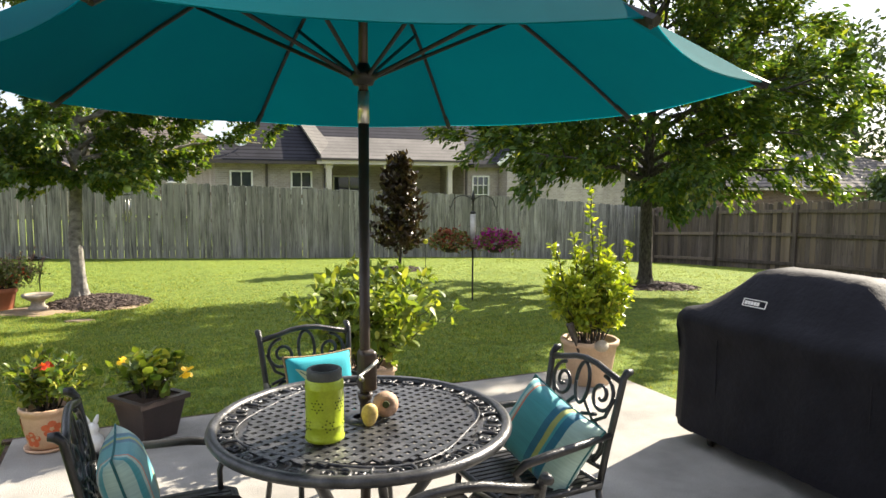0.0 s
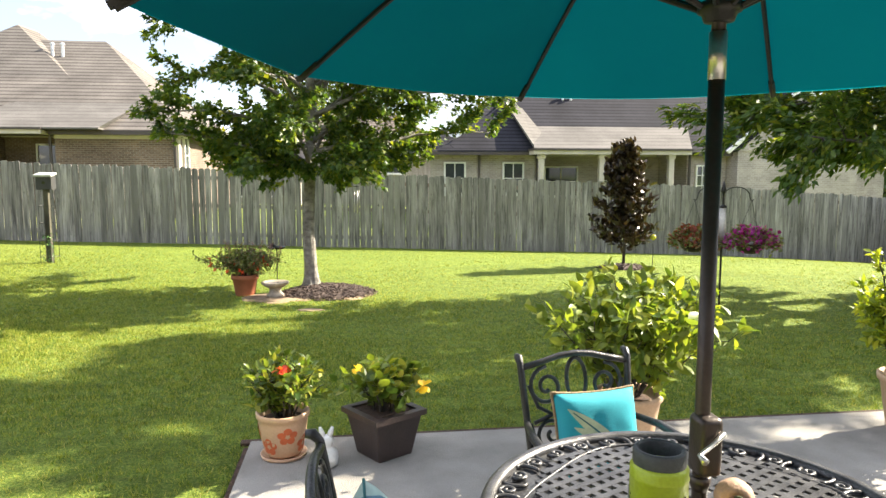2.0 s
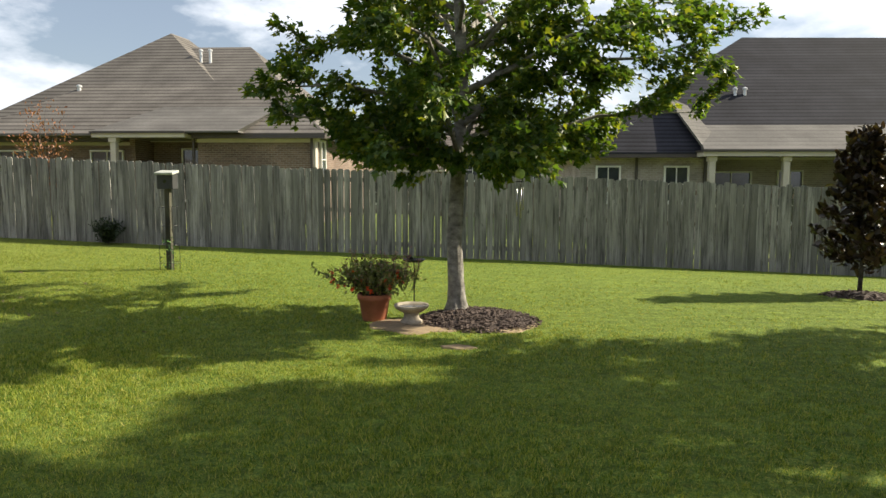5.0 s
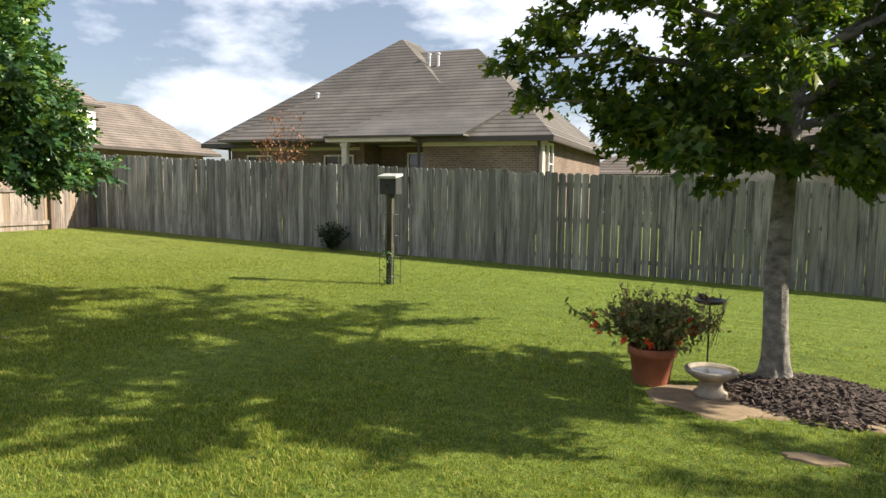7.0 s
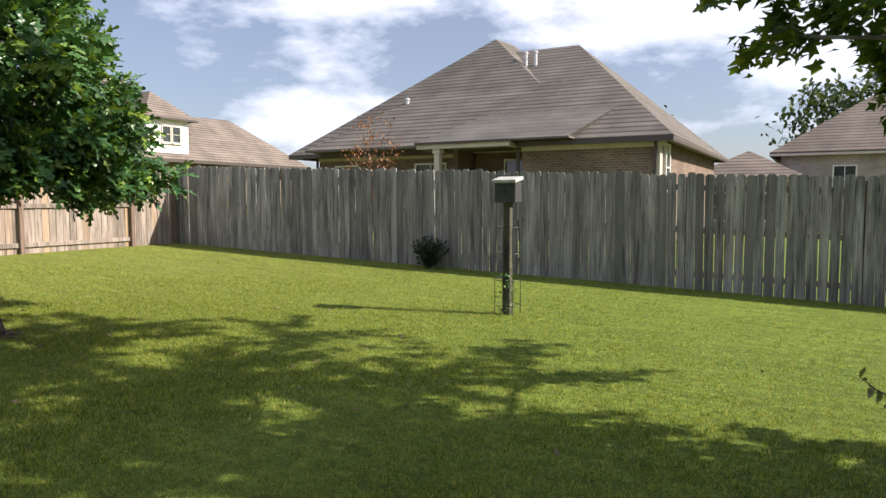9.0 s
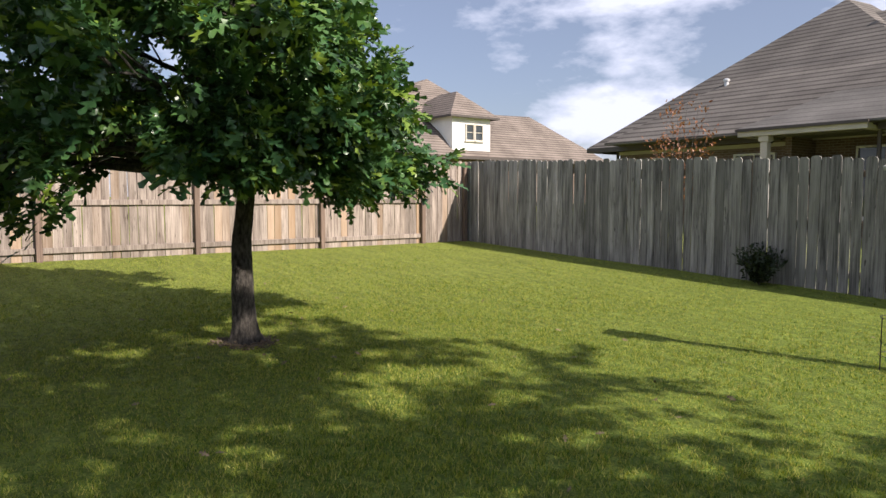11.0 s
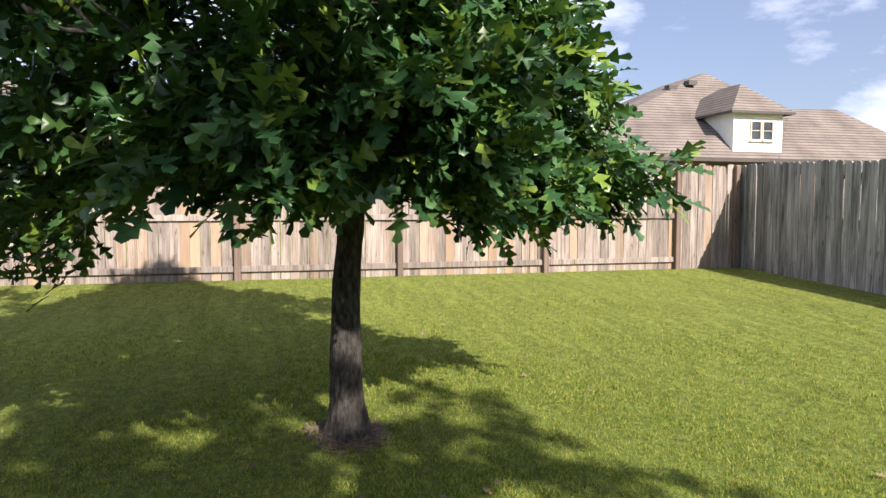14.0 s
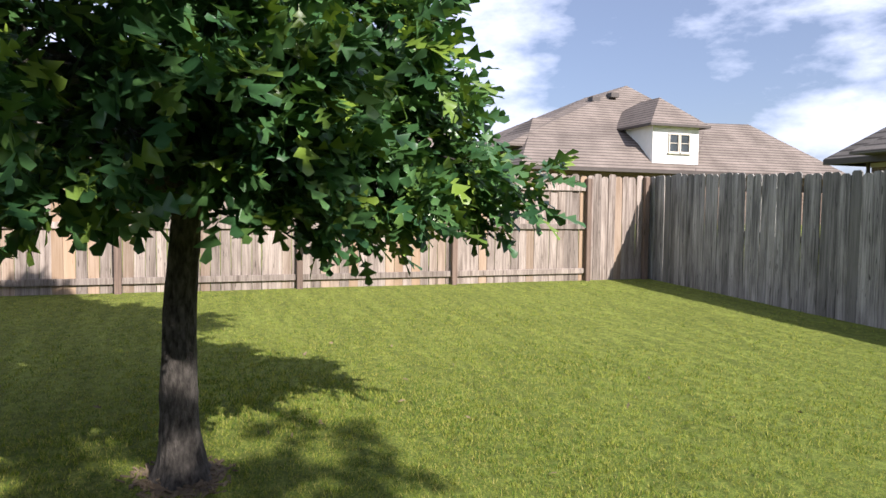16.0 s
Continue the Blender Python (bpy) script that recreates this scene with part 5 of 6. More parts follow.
round_table()
first = dining_chair()
first.matrix_world = pose(0.845, 3.10, 0, 0, 0, 188)
copy_thing(first, pose(0.115, 2.42, 0, 0, 0, -90))
copy_thing(first, pose(1.462, 2.300, 0, 0, 0, 92))
copy_thing(first, pose(0.735, 1.70, 0, 0, 0, -3))
mid_pillow = cushion((0.838, 3.205, 0.590), 8, -14, 0.345, 0.330, "turquoise throw pillow with a pale dragonfly and tan cord", TURQ, CORD)
dragonfly(mid_pillow, 0.345, 0.330)
cushion((1.548, 2.295, 0.556), -84, -28, 0.45, 0.335, "striped teal throw pillow leaning in the patio chair", STRIPES, WING_LINE, 15)
cushion((-0.005, 2.42, 0.575), 90, -16, 0.44, 0.32, "striped teal throw pillow leaning in the patio chair", STRIPES, WING_LINE, 4)


LIME = mat("lime_green_enamel", (0.36, 0.45, 0.02), 0.35, 0.1, 0.12, 8, 120, 0.15)
DARK_GREY = mat("dark_grey_metal", (0.06, 0.065, 0.065), 0.5, 0.3, 0.2, 10, 120, 0.15)
HOLE = mat("dark_punched_hole", (0.03, 0.04, 0.008), 0.9)


def lantern():
    l = thing("candle_lantern", (0.588, 2.145, TZ + 0.003), "lime green punched-metal lantern with a dark grey collar", "lantern")
    prof = [(0.060, 0.0), (0.0645, 0.004), (0.0645, 0.014), (0.062, 0.018), (0.062, 0.050), (0.0635, 0.053), (0.062, 0.056), (0.062, 0.172), (0.0635, 0.175), (0.062, 0.178), (0.062, 0.196), (0.054, 0.206), (0.050, 0.206), (0.050, 0.02)]
    part("body", lathe(B(), prof, 40), LIME, l, smooth=True)
    part("collar", lathe(B(), [(0.050, 0.200), (0.056, 0.200), (0.057, 0.204), (0.057, 0.232), (0.054, 0.236), (0.047, 0.236), (0.045, 0.232), (0.045, 0.200)], 36, cap=False), DARK_GREY, l, "dark grey metal collar", True)
    hm = B()
    rows = [(0.150, 12), (0.085, 10)]
    for zc, cnt in rows:
        for f in range(5):
            ang0 = 2 * math.pi * f / 5 + (0.3 if zc > 0.1 else 0.9)
            for k in range(cnt):
                a = 2 * math.pi * k / cnt
                rad = 0.020 if k % 2 else 0.012
                th, z = ang0 + rad * math.cos(a) / 0.062, zc - 0.035 + rad * math.sin(a) + 0.01
                p = Vector((0.0625 * math.cos(th), 0.0625 * math.sin(th), z))
                tube(hm, [p, p + Vector((math.cos(th), math.sin(th), 0)) * 0.0012], 0.0026, 6)
    tagged(part("punched_holes", hm, HOLE, l), kind="stuff")


CLAY = mat("pinkish_fired_clay", (0.42, 0.27, 0.18), 0.75, 0, 0.25, 14, 120, 0.3)
OCHRE = mat("ochre_yellow_stone", (0.52, 0.38, 0.12), 0.6, 0, 0.3, 18, 120, 0.3)


def ornaments():
    o = thing("clay_ornament", (0.845, 2.275, TZ), "round pinkish clay ornament with a hole on the table", "ornament")
    bm = B()
    bmesh.ops.create_uvsphere(bm, u_segments=24, v_segments=16, radius=0.047)
    for v in bm.verts:
        v.co.z = v.co.z * 0.98 + 0.046
        d = (v.co - Vector((-0.014, -0.043, 0.058))).length
        if d < 0.016:
            v.co += Vector((0.006, 0.020, -0.004)) * (1 - d / 0.016) ** 0.3
        v.co += Vector((0, 0, 0.002 * noise.noise(v.co * 40)))
    part("body", bm, CLAY, o, smooth=True)
    part("hole", lathe(B(), [(0.013, 0), (0.011, 0.004)], 16), HOLE, o).matrix_local = pose(-0.013, -0.042, 0.058, 74, 0, -16)
    s = thing("painted_stone", (0.765, 2.215, TZ), "ochre yellow rounded stone beside the clay ornament", "ornament")
    bm = B()
    bmesh.ops.create_uvsphere(bm, u_segments=20, v_segments=14, radius=0.04)
    for v in bm.verts:
        v.co = Vector((v.co.x * 0.75, v.co.y * 0.5, v.co.z * 1.05 * (1 - 0.18 * v.co.z / 0.04) + 0.041))
    part("body", bm, OCHRE, s, smooth=True)


lantern()
ornaments()


def canopy_cloth():
    m, t, p = nodes_of("teal_canvas")
    v = coords(t)
    col = ramp(t, noise_at(t, v, 3), [(0.3, (0.001, 0.105, 0.125)), (0.7, (0.0015, 0.130, 0.152))])
    t.links.new(col, p.inputs["Base Color"])
    p.inputs["Roughness"].default_value = 0.85
    p.inputs["Specular IOR Level"].default_value = 0.05
    tr = t.nodes.new("ShaderNodeBsdfTranslucent")
    tr.inputs["Color"].default_value = (0.001, 0.255, 0.300, 1)
    mx = t.nodes.new("ShaderNodeMixShader")
    mx.inputs[0].default_value = 0.42
    t.links.new(p.outputs[0], mx.inputs[1])
    t.links.new(tr.outputs[0], mx.inputs[2])
    t.links.new(mx.outputs[0], t.nodes["Material Output"].inputs[0])
    bumped(t, p, noise_at(t, v, 400, 2), 0.2, 0.002)
    return m


CANVAS = canopy_cloth()
RIB = mat("black_painted_ribs", (0.010, 0.0095, 0.009), 0.5, 0.2, 0.3, 12, 100, 0.2)


def umbrella():
    u = thing("patio_umbrella", (0.787, 2.335, 0), "open teal canvas patio umbrella on a dark bronze pole", "umbrella")
    R, ZR, ZT, TURN0 = 1.30, 1.892, 2.50, 97.0
    ZH = 1.945
    part("pole", lathe(B(), [(0.019, 0.03), (0.019, 1.81)], 16), POLE, u, smooth=True)
    part("pole", lathe(B(), [(0.0165, 1.90), (0.0165, ZT)], 16), POLE, u, smooth=True)
    part("ferrule", lathe(B(), [(0.0205, 1.79), (0.0205, 1.90)], 16), STEEL, u, "brushed steel pole joint", True)
    part("base", lathe(B(), [(0.22, 0.0), (0.24, 0.01), (0.235, 0.04), (0.12, 0.07), (0.03, 0.10), (0.028, 0.3), (0.02, 0.3)], 32), BLACK_METAL, u, smooth=True)
    part("hub", lathe(B(), [(0.020, ZH - 0.025), (0.034, ZH - 0.022), (0.040, ZH - 0.005), (0.050, ZH), (0.050, ZH + 0.020), (0.030, ZH + 0.028), (0.020, ZH + 0.05)], 20), BLACK_METAL, u, smooth=True)
    crank = part("crank_box", soft(box(B(), (0.004, -0.012, 0.905), (0.062, 0.072, 0.150)), 0.016, 3), POLE, u, smooth=True)
    part("crank_collar", lathe(B(), [(0.020, 0.82), (0.028, 0.82), (0.026, 0.80), (0.019, 0.78)], 16), POLE, crank, smooth=True)
    part("crank_handle", tube(B(), [(0.03, -0.052, 0.945), (0.0, -0.066, 0.930), (-0.045, -0.078, 0.905), (-0.045, -0.105, 0.900)], [0.007, 0.006, 0.006, 0.010], 8), STEEL, crank, "bare metal crank handle", True)
    top = Vector((0, 0, ZT))
    tips = []

    def rib_at(k, d):
        p = top.lerp(d * R + Vector((0, 0, ZR)), k)
        return p + Vector((0, 0, 0.055 * math.sin(math.pi * k)))
    dirs = [Vector((math.cos(radians(TURN0 + 45 * i)), math.sin(radians(TURN0 + 45 * i)), 0)) for i in range(8)]
    for d in dirs:
        rib = part("rib", tube(B(), [rib_at(k / 8, d) - Vector((0, 0, 0.014)) for k in range(9)], 0.0085, 6), RIB, u)
        part("strut", tube(B(), [d * 0.048 + Vector((0, 0, ZH + 0.01)), rib_at(0.5, d) - Vector((0, 0, 0.026))], 0.0075, 6), RIB, rib)
        part("rib_tip", tube(B(), [rib_at(0.94, d) - Vector((0, 0, 0.012)), rib_at(1.0, d) + d * 0.012 - Vector((0, 0, 0.008))], 0.012, 6), RIB, rib)
    bm = B()
    NU, NV = 10, 12
    for s in range(8):
        d0, d1 = dirs[s], dirs[(s + 1) % 8]
        grid = []
        for a in range(NV + 1):
            k = 0.02 + 0.98 * a / NV
            row = []
            for b in range(NU + 1):
                f = b / NU
                p = rib_at(k, d0).lerp(rib_at(k, d1), f)
                sag = 4 * f * (1 - f)
                hor = Vector((p.x, p.y, 0))
                p += -hor * 0.035 * sag * k ** 3 + Vector((0, 0, -0.02 * sag * k))
                row.append(p)
            grid.append(row)
        for off in (0.0, 0.003):
            g = [[bm.verts.new(p + Vector((0, 0, off))) for p in row] for row in grid]
            for a in range(NV):
                for b in range(NU):
                    q = (g[a][b], g[a + 1][b], g[a + 1][b + 1], g[a][b + 1])
                    bm.faces.new(q if off else q[::-1])
    canopy = part("canopy", bm, CANVAS, u, smooth=True)
    bm = B()
    for s in range(8):
        d0, d1 = dirs[s], dirs[(s + 1) % 8]
        v = [bm.verts.new(p) for p in (top + Vector((0, 0, 0.055)), rib_at(0.26, d0) + Vector((0, 0, 0.035)), rib_at(0.26, d1) + Vector((0, 0, 0.035)))]
        bm.faces.new(v)
    part("vent_cap", bm, CANVAS, canopy)
    part("finial", lathe(B(), [(0.012, ZT), (0.022, ZT + 0.06), (0.016, ZT + 0.09), (0.004, ZT + 0.11)], 14), POLE, u, smooth=True)


umbrella()

COVER = mat("black_vinyl_grill_cover", (0.0045, 0.0045, 0.0085), 0.72, 0, 0.25, 5, 30, 0.5, second=(0.0085, 0.0085, 0.013))
COVER.node_tree.nodes["Principled BSDF"].inputs["Specular IOR Level"].default_value = 0.22


def grill():
    g = thing("covered_grill", (3.43, 2.44, 0), "gas grill under a black fitted vinyl cover", "grill")
    prof_y = [(0.80, 0.60, 0.08), (0.795, 0.785, 0.04), (0.755, 0.830, 0.02), (0.70, 0.850, 0.0), (0.64, 0.885, 0.0), (0.50, 0.995, 0.0), (0.40, 1.080, 0.0), (0.34, 1.105, 0.0),
              (0.0, 1.110, 0.0), (-0.20, 1.110, 0.0), (-0.26, 1.09, 0.0), (-0.42, 0.97, 0.0), (-0.54, 0.875, 0.0), (-0.64, 0.845, 0.0), (-0.755, 0.825, 0.02), (-0.795, 0.785, 0.04), (-0.80, 0.60, 0.08)]
    sm = []
    for (a, b) in zip(prof_y, prof_y[1:]):
        for k in range(4):
            sm.append(tuple(a[i] + (b[i] - a[i]) * k / 4 for i in range(3)))
    sm.append(prof_y[-1])
    bm = B()
    rows = []
    for y, zt, tuck in sm:
        lid = max(0.0, min(1.0, (zt - 0.84) / 0.26))
        xf, xb = -0.33 + tuck, 0.31 - tuck
        pts = [(xf - 0.025, 0.09 if abs(y) < 0.75 else 0.12), (xf - 0.005, 0.35), (xf + 0.01, 0.60), (xf - 0.01, min(zt - 0.10, 0.70)), (xf - 0.03, min(zt - 0.07, 0.755)), (xf - 0.025, min(zt - 0.02, 0.80)), (xf + 0.02, min(zt, 0.835)),
               (xf + 0.05 + 0.05 * lid, zt - 0.17 * lid), (xf + 0.12 + 0.08 * lid, zt - 0.04 * lid), (xf + 0.18 + 0.06 * lid, zt), (xb - 0.20, zt), (xb - 0.06, zt - 0.03 - 0.06 * lid), (xb, zt - 0.06 - 0.14 * lid), (xb + 0.01, 0.5), (xb + 0.03, 0.10)]
        row = []
        for i, (x, z) in enumerate(pts):
            wr_ = 0.016 * noise.noise((x * 5, y * 4.2, z * 3)) + 0.007 * noise.noise((x * 14, y * 13, z * 6))
            fl = 0.022 * math.sin(y * 15 + 1) * max(0, 0.5 - z)
            row.append(bm.verts.new((x + wr_ + (fl if i < 4 else -fl if i > 12 else 0), y, z + wr_ * 0.6)))
        rows.append(row)
    for a, b in zip(rows, rows[1:]):
        for i in range(len(a) - 1):
            bm.faces.new((a[i], a[i + 1], b[i + 1], b[i]))
    for row in (rows[0], rows[-1]):
        base = [bm.verts.new((v.co.x, v.co.y + (0.015 if row is rows[0] else -0.015), 0.11)) for v in row]
        for i in range(len(row) - 1):
            q = (row[i], base[i], base[i + 1], row[i + 1])
            bm.faces.new(q if row is rows[-1] else q[::-1])
    bmesh.ops.recalc_face_normals(bm, faces=list(bm.faces))
    cover = part("cover", bm, COVER, g, smooth=True)
    for s in (1, -1):
        part("seam", tube(B(), [(-0.335, s * 0.46, 0.12), (-0.325, s * 0.46, 0.4), (-0.328, s * 0.46, 0.72)], 0.004, 5), COVER, cover)
    lg = B()
    for c, s in (((0, 0, 0.020), (0.150, 0.004, 0.004)), ((0, 0, -0.020), (0.150, 0.004, 0.004)), ((-0.075, 0, 0), (0.004, 0.004, 0.044)), ((0.075, 0, 0), (0.004, 0.004, 0.044))):
        box(lg, c, s)
    for i in range(5):
        box(lg, (-0.056 + 0.020 * i, 0, -0.001), (0.014, 0.004, 0.020))
    lb = part("label_patch", lg, WHITE, cover, "white printed brand patch as plain bars")
    lb.matrix_local = Matrix.Translation((-0.278, 0.255, 0.93)) @ Euler((0, 0, radians(-90))).to_matrix().to_4x4() @ Euler((radians(-24), 0, 0)).to_matrix().to_4x4()
    for x in (-0.24, 0.24):
        for y in (0.55, -0.55):
            w = part("caster", lathe(B(), [(0.012, -0.016), (0.038, -0.016), (0.042, -0.010), (0.042, 0.010), (0.038, 0.016), (0.012, 0.016)], 18), BLACK_METAL, g, smooth=True)
            w.matrix_local = pose(x, y, 0.042, 90, 0, 20)
            part("leg", box(B(), (x, y, 0.15), (0.04, 0.04, 0.16)), BLACK_METAL, g)


grill()

# ---- potted plants and garden things ----
def pot_plant(ob, stems, h, spread, z0, seed, half, leaf, count, green, upright=0.5, bark=None, blossoms=(), radius0=0.05):
    """Stems out of a pot, leaves along them, and blossoms of five petals at given places."""
    rng = np.random.default_rng(seed)
    bm = B()
    ends, ways = [], []
    for i in range(stems):
        az = i * 2.39996 + rng.uniform(-0.3, 0.3)
        k = math.sqrt((i + 0.5) / stems)
        r = spread * k * rng.uniform(0.75, 1.1)
        top = z0 + h * (1 - (1 - upright) * k ** 2) * rng.uniform(0.72, 1.05)
        e = Vector((math.cos(az) * r, math.sin(az) * r, top))
        s = Vector((math.cos(az) * radius0 * k, math.sin(az) * radius0 * k, z0 - 0.02))
        pts = bough(s, e, 0.04, rng, 7, 0.10)
        tube(bm, pts, [0.006, 0.0055, 0.005, 0.0045, 0.004, 0.003, 0.0025, 0.0015], 5)
        for q in pts[2:]:
            ends.append(q)
            ways.append((e - s).normalized())
        for j in range(3):
            q0 = pts[3 + j]
            q1 = q0 + Vector(rng.normal(0, 1, 3)).normalized() * spread * 0.30 + Vector((0, 0, 0.03))
            tube(bm, [q0, q1], [0.003, 0.0015], 4)
            for f in (0.5, 1.0):
                ends.append(q0.lerp(q1, f))
                ways.append((q1 - q0).normalized())
    tagged(part("twig_frame", bm, bark or BARK_OAK, ob), kind="stuff")
    ends, ways = np.array(ends), np.array(ways)
    pk = rng.integers(0, len(ends), count)
    p = ends[pk] + rng.normal(0, leaf * 0.28, (count, 3))
    v, t = leaves(half, p, ways[pk] * 0.6 + rng.normal(0, 0.65, (count, 3)), leaf, rng, 0.7)
    mesh_from("leaves", v, t, green, ob)
    for x, y, z, size, petals in blossoms:
        fv, ft = leaves([(0, 0), (0.34, 0.28), (0.56, 0.62), (0.40, 0.92), (0, 1.0)], np.array([[x, y, z]] * 6), np.array([[math.cos(a), math.sin(a) * 0.6 - 0.4, math.sin(a) * 0.9] for a in np.linspace(0, 5.24, 6)]), size, rng, 0.3)
        mesh_from("blossom", fv, ft, petals, ob, "open blossom")


def rabbit_pot():
    """A peach pot painted with orange flowers, on its saucer."""
    ob = thing("flower_pot", (-0.48, 4.575, 0), "peach ceramic pot painted with orange flowers holding a red hibiscus", "plant")
    part("pot", lathe(B(), [(0.095, 0.018), (0.105, 0.03), (0.128, 0.13), (0.140, 0.225), (0.140, 0.25), (0.152, 0.258), (0.154, 0.285), (0.148, 0.292), (0.138, 0.288), (0.132, 0.24), (0.125, 0.235)], 36), PEACH_POT, ob, smooth=True)
    part("saucer", lathe(B(), [(0.10, 0.0), (0.128, 0.004), (0.134, 0.022), (0.128, 0.024), (0.118, 0.012)], 36), PEACH_POT, ob, smooth=True)
    part("soil", lathe(B(), [(0.131, 0.235), (0.05, 0.252), (0.01, 0.255)], 24), SOIL, ob)
    for i in range(7):
        th, zc = 2 * math.pi * i / 7 + 0.5, 0.165 if i % 2 else 0.095
        bm = B()
        for k in range(5):
            a = 2 * math.pi * k / 5 + 0.3
            rr0 = 0.034
            ring = []
            for q in range(9):
                b = 2 * math.pi * q / 9
                du, dz = rr0 * math.cos(a) + 0.023 * math.cos(b), rr0 * math.sin(a) + 0.023 * math.sin(b)
                z = zc + dz
                r = (0.105 + (z - 0.03) * 0.205 if z < 0.2 else 0.140) + 0.0025 + 0.0003 * k
                ring.append(bm.verts.new((r * math.cos(th + du / 0.13), r * math.sin(th + du / 0.13), z)))
            bm.faces.new(ring)
        part("painted_flower", bm, ORANGE_PAINT, ob, "orange painted flower")
    pot_plant(ob, 22, 0.41, 0.26, 0.25, 31, OVAL, 0.060, 900, LEAF_POT, 0.55, None, [(0.00, -0.10, 0.575, 0.040, PETAL_RED), (0.03, -0.08, 0.56, 0.035, PETAL_RED), (-0.17, 0.05, 0.50, 0.03, PETAL_YELLOW)])
    ob.matrix_world = ob.matrix_world @ Matrix.Diagonal((0.97, 0.97, 0.90, 1))


def square_pot():
    ob = thing("flower_pot", (0.082, 4.535, 0), "dark brown square tapered planter with a yellow hibiscus", "plant")
    ob.matrix_world = pose(0.082, 4.535, 0, 0, 0, 33)
    bm = soft(box(B(), (0, 0, 0.122), (0.225, 0.225, 0.244), taper=1.38), 0.008, 2)
    part("pot", bm, BROWN_POT, ob)
    rim = B()
    for c, s in (((0, 0.153, 0.249), (0.345, 0.040, 0.030)), ((0, -0.153, 0.249), (0.345, 0.040, 0.030)), ((0.153, 0, 0.249), (0.040, 0.266, 0.030)), ((-0.153, 0, 0.249), (0.040, 0.266, 0.030))):
        box(rim, c, s)
    part("rim", rim, BROWN_POT, ob)
    part("soil", box(B(), (0, 0, 0.246), (0.27, 0.27, 0.012)), SOIL, ob)
    pot_plant(ob, 17, 0.30, 0.23, 0.245, 17, [(0, 0), (0.28, 0.2), (0.34, 0.5), (0.2, 0.8), (0, 1.0)], 0.070, 400, LEAF_POT, 0.6, None, [(0.14, -0.18, 0.40, 0.050, PETAL_YELLOW), (-0.14, 0.06, 0.50, 0.028, PETAL_YELLOW)])


GLASS_WHITE = mat("white_frosted_glass", (0.72, 0.72, 0.70), 0.25, 0, 0.12, 20, 100, 0.3)


def rabbit_jar():
    ob = thing("glass_figurine", (-0.235, 4.40, 0), "small white glass rabbit figurine on the patio", "ornament")
    bm = lathe(B(), [(0.045, 0.0), (0.060, 0.012), (0.066, 0.05), (0.058, 0.085), (0.036, 0.105), (0.034, 0.115), (0.040, 0.135), (0.034, 0.158), (0.012, 0.170)], 20)
    for s in (-1, 1):
        tube(bm, [(s * 0.012, 0, 0.150), (s * 0.024, 0, 0.185), (s * 0.034, 0.004, 0.215)], [0.012, 0.015, 0.007], 8)
    part("body", bm, GLASS_WHITE, ob, smooth=True)


BOTTLE = mat("dark_brown_bottle_glass", (0.055, 0.045, 0.036), 0.08, 0, 0.2, 12)


def tan_pot(at, r, h, label, name="potted_bush"):
    ob = thing(name, at, label, "plant")
    part("pot", lathe(B(), [(r * 0.70, 0.0), (r * 0.73, 0.01), (r * 0.88, h * 0.6), (r * 0.95, h * 0.86), (r * 1.02, h * 0.89), (r * 1.03, h * 0.98), (r * 0.98, h), (r * 0.90, h * 0.98), (r * 0.88, h * 0.88)], 40), TAN_POT, ob, smooth=True)
    part("soil", lathe(B(), [(r * 0.885, h * 0.86), (r * 0.4, h * 0.90), (0.01, h * 0.91)], 24), SOIL, ob)
    return ob


rabbit_pot()
square_pot()
rabbit_jar()
lime = tan_pot((3.33, 4.42, 0), 0.225, 0.36, "tan pot with an upright bright yellow-green bush")
pot_plant(lime, 34, 0.76, 0.36, 0.33, 12, OVAL, 0.056, 5200, LEAF_LIME, 0.62, None, (), 0.12)
rng_l = np.random.default_rng(90)
sp = []
for bx, by, bz, ex, ez in ((0.02, 0.0, 0.85, -0.03, 1.56), (0.10, 0.05, 0.8, 0.12, 1.24), (-0.22, 0.0, 0.7, -0.36, 1.14), (0.28, 0.0, 0.7, 0.38, 1.12), (-0.1, 0.05, 0.8, -0.14, 1.2)):
    line = bough(Vector((bx, by, bz)), Vector((ex, by, ez)), 0.0, rng_l, 8, 0.02)
    part("tall_shoot", tube(B(), line, [0.005] * 8 + [0.002], 5), BARK_OAK, lime)
    for i in range(len(line) - 1):
        for k in range(9):
            sp.append(line[i].lerp(line[i + 1], k / 9))
sp = np.array(sp) + rng_l.normal(0, 0.012, (len(sp), 3))
vv, tt = leaves(OVAL, sp, rng_l.normal(0, 1, (len(sp), 3)) * np.array([1, 1, 0.2]) + np.array([0, 0, 0.7]), 0.056, rng_l, 0.7)
mesh_from("shoot_leaves", vv, tt, LEAF_LIME, lime)
bt = thing("bottle", (3.14, 4.36, 0.33), "upturned empty glass bottle stuck in the pot", "bottle")
part("glass", lathe(B(), [(0.014, -0.12), (0.014, 0.04), (0.030, 0.08), (0.031, 0.20), (0.026, 0.205)], 18), BOTTLE, bt, smooth=True)
bt.matrix_world = pose(3.14, 4.32, 0.33, 0, -22, 0)
st = thing("stone", (3.28, 4.20, 0.345), "rounded pale stone lying in the plant pot", "stone")
bm = B()
bmesh.ops.create_icosphere(bm, subdivisions=3, radius=0.055)
for v in bm.verts:
    v.co = Vector((v.co.x * 1.1, v.co.y * 0.7, v.co.z * 0.85)) + v.co * 0.15 * noise.noise(v.co * 20)
part("body", bm, STONE, st, smooth=True)

